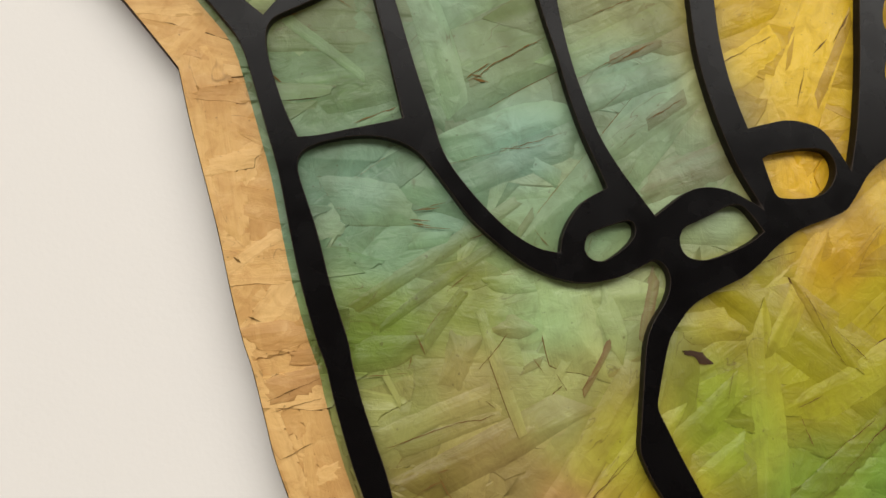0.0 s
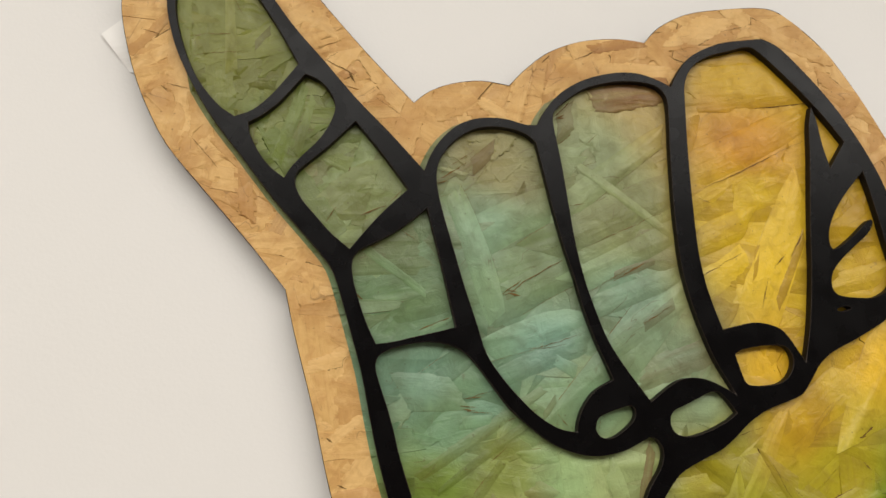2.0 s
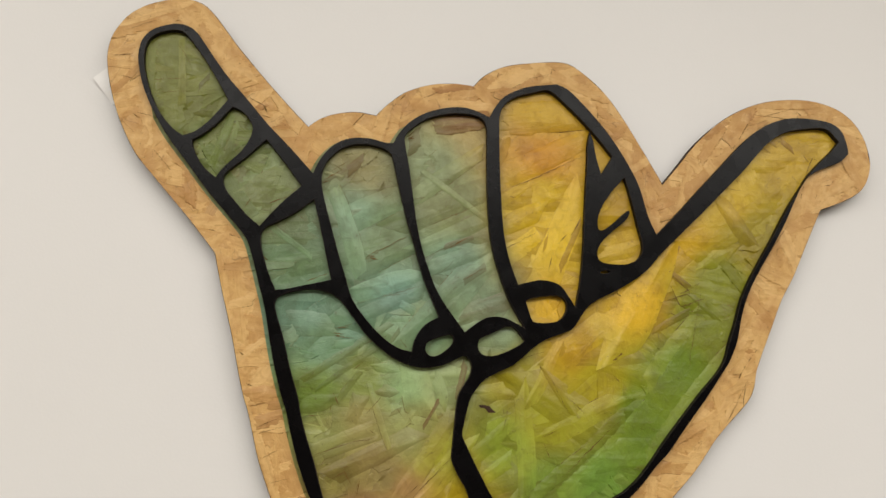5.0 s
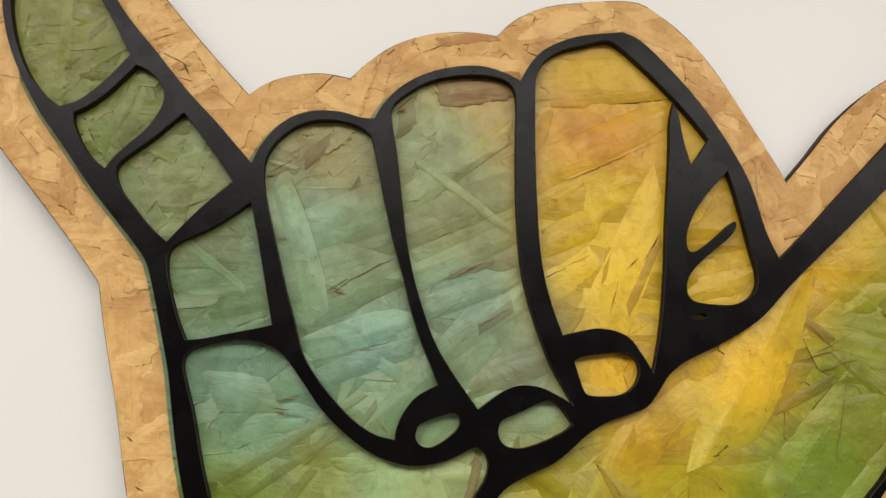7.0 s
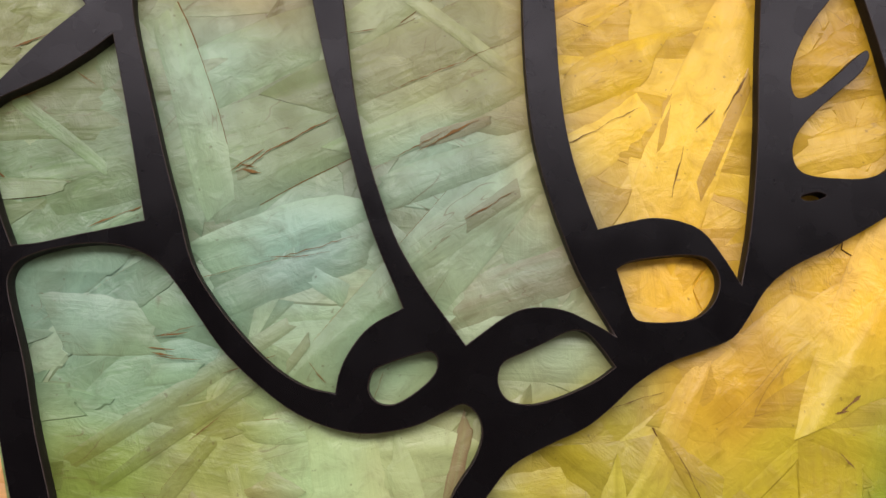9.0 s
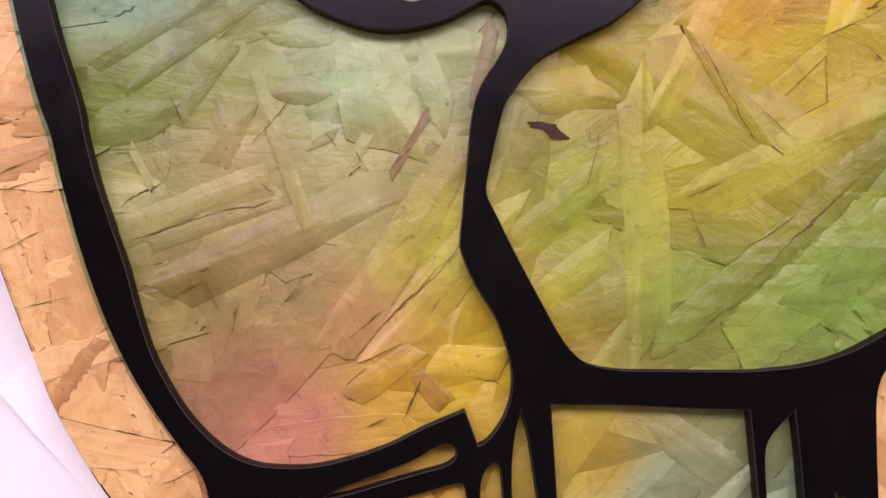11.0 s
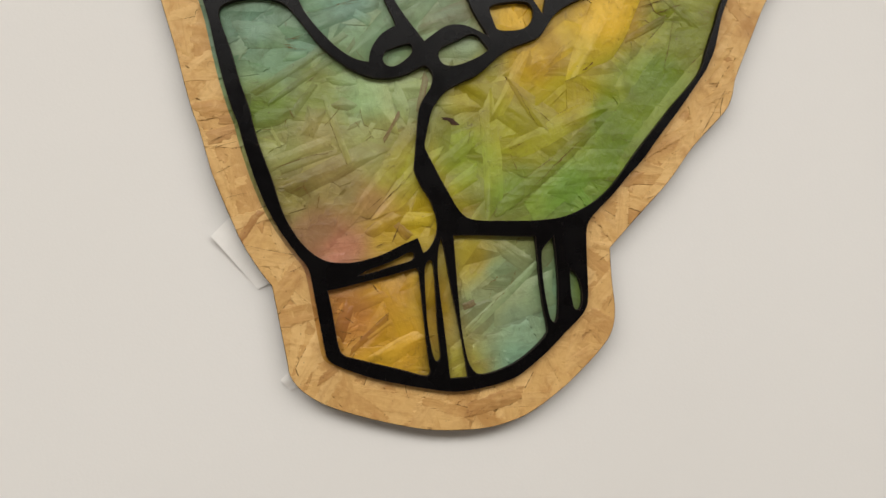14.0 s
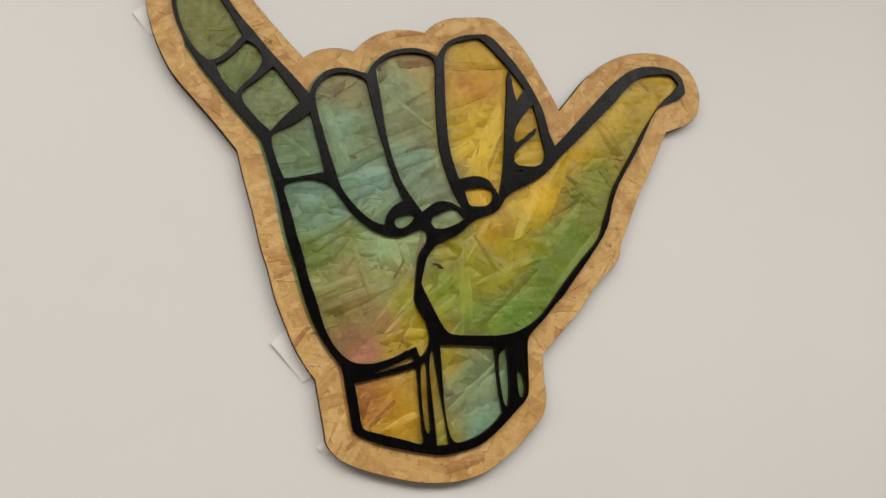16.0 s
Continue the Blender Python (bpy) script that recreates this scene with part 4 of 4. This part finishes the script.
lay(18, 113, 80, 34, 6.6, 1.00, 0.3, 1)
lay(-67, 90, 73, 27, 14.4, 1.00, 0.45, 0)
lay(-97, 94, 8, 33, 15.8, 1.00, 0.5, 0)
lay(-69, 60, 20, 50, 8.0, 1.00, 0.3, 0)
lay(-45, 123, 1, 22, 9.1, 1.00, 0.75, 0)
lay(-130, 91, 9, 13, 7.2, 1.00, 0.3, 0.3)
lay(43, -86, 33, 18, 14.8, 1.00, 0.95, 0)
lay(-113, 10, 55, 30, 6.3, 1.00, 0.02, 0.5)
lay(-126, 45, -82, 37, 5.4, 1.00, 0.6, 0)
lay(184, 48, 40, 20, 7.7, 1.00, 0.3, 0.2)
lay(-127, 223, -35, 46, 6.7, 1.05, 0.85, 0)
lay(298, 340, -32, 16, 4.2, 1.05, 0.2, 0)
lay(-181, 306, 77, 39, 6.9, 1.05, 0.8, 0)
lay(-159, 339, 30, 12, 6.8, 1.05, 0.05, 0.2)
lay(5, 368, 13, 36, 7.2, 1.05, 0.15, 0.3)
lay(-6, 88, 61, 27, 3.6, 1.05, 0.15, 1)
lay(-43, 104, -19, 16, 11.0, 1.05, 0.4, 0.1)
lay(8, -31, 52, 22, 9.9, 1.05, 0.9, 0)
lay(-95, 283, -11, 18, 2.7, 1.10, 0.8, 0)
lay(170, 184, 67, 109, 36.6, 1.10, 0.95, 0)
lay(199, 171, 29, 39, 6.8, 1.10, 0.1, 0.2)
lay(-227, 365, -85, 62, 8.2, 1.10, 0.9, 0)
lay(-208, 357, 52, 17, 5.9, 1.10, 0.1, 0.1)
lay(-73, 107, 55, 35, 6.8, 1.10, 0.4, 0)
lay(-77, 66, 24, 54, 10.6, 1.10, 0.65, 0)
lay(-76, 135, 35, 89, 8.4, 1.10, 0.55, 0)
lay(-24, -72, 43, 40, 5.4, 1.10, 0.2, 0.3)
lay(78, -45, 43, 82, 8.5, 1.10, 0.85, 0)
lay(43, -102, 30, 17, 12.4, 1.10, 0.8, 0)
lay(-13, 12, 38, 28, 9.9, 1.10, 0.35, 0.2)
lay(14, 16, -2, 26, 12.4, 1.10, 0.6, 0)
lay(-54, -101, 36, 21, 6.3, 1.10, 0.2, 0.3)
lay(11, 268, -36, 78, 6.7, 1.15, 0.95, 0)
lay(110, 233, 66, 50, 6.9, 1.15, 0.2, 0.1)
lay(207, 207, -35, 25, 7.9, 1.15, 0.05, 0.2)
lay(101, 107, -56, 48, 8.7, 1.15, 0.35, 0.15)
lay(-94, 78, -61, 16, 2.9, 1.15, 0.85, 0)
lay(-73, 123, 37, 69, 6.2, 1.15, 0.35, 0)
lay(-38, 149, 55, 14, 4.1, 1.15, 0.3, 0)
lay(-24, 83, 61, 21, 5.4, 1.15, 0.5, 0)
lay(-16, -68, 37, 25, 3.4, 1.15, 0.6, 0.2)
lay(2, 7, -45, 17, 8.4, 1.15, 0.2, 0.8)
lay(-48, 85, -70, 57, 6.5, 1.20, 0.7, 0)
lay(-79, 141, 7, 19, 8.0, 1.20, 0.95, 0)
lay(-35, 88, 28, 12, 4.3, 1.20, 0.3, 0.2)
lay(-35, -67, 22, 7, 3.4, 1.20, 0.95, 0)
lay(-46, -52, 57, 9, 2.9, 1.20, 0.9, 0)
lay(51, -38, -75, 19, 5.9, 1.20, 0.98, 0)
lay(53, -50, 22, 11, 5.5, 1.20, 0.05, 0.8)
# a fleck of bark
BARK = plain("bark", (62, 44, 30), 0.7, 0.2, 300, 0.3, 0.4)
lay(40.8, 92.6, -10, 8.5, 6.0, 1.25, 0.1, 0.0, 0.05, BARK)
lay(36.2, 94.2, -6, 7.5, 2.6, 1.25, 0.1, 0.0, 0.3, BARK)


# ---- adhesive strips that show behind the board ----
def adhesive_strip(corners, lift):
    """A thin white plastic strip; corners in mm on the wall, its outer end lifted a little."""
    bm = bmesh.new()
    a, b, c, d = (Vector((x / 1000, y / 1000, 0)) for x, y in corners)
    n, grid = 8, []
    for side in (0.0012, 0.0):
        rows = []
        for i in range(n + 1):
            s = i / n
            p, q = a.lerp(d, s), b.lerp(c, s)
            z = lift * (1 - s) ** 2 + 0.0006 * math.sin(5 * s)
            rows.append([bm.verts.new(p + Vector((0, 0, z + 0.0006 + side))), bm.verts.new(q + Vector((0, 0, z * 0.4 + 0.0006 + side)))])
        grid.append(rows)
    top, low = grid
    for i in range(n):
        bm.faces.new((top[i][0], top[i + 1][0], top[i + 1][1], top[i][1]))
        bm.faces.new((low[i][0], low[i][1], low[i + 1][1], low[i + 1][0]))
        for k in (0, 1):
            bm.faces.new((top[i][k], low[i][k], low[i + 1][k], top[i + 1][k]))
    for i in (0, n):
        bm.faces.new((top[i][0], top[i][1], low[i][1], low[i][0]))
    bmesh.ops.recalc_face_normals(bm, faces=bm.faces)
    me = bpy.data.meshes.new("adhesive_strip")
    bm.to_mesh(me)
    bm.free()
    me.materials.append(TAPE)
    ob = new("adhesive_strip", me)
    ob.matrix_basis = pose(0, 0, 1.5, 90, 0, 0)
    return tagged(ob, "white plastic adhesive strip on the wall behind the picture", "adhesive strip", "adhesive strips")


adhesive_strip([(-143, 3.5), (-118, 30), (-80, -22), (-108, -37)], 0.003)
adhesive_strip([(-91, -106), (-80, -95), (-66, -108), (-84, -114)], 0.0008)
adhesive_strip([(-302, 358), (-275, 384), (-255, 336), (-284, 336)], 0.0008)
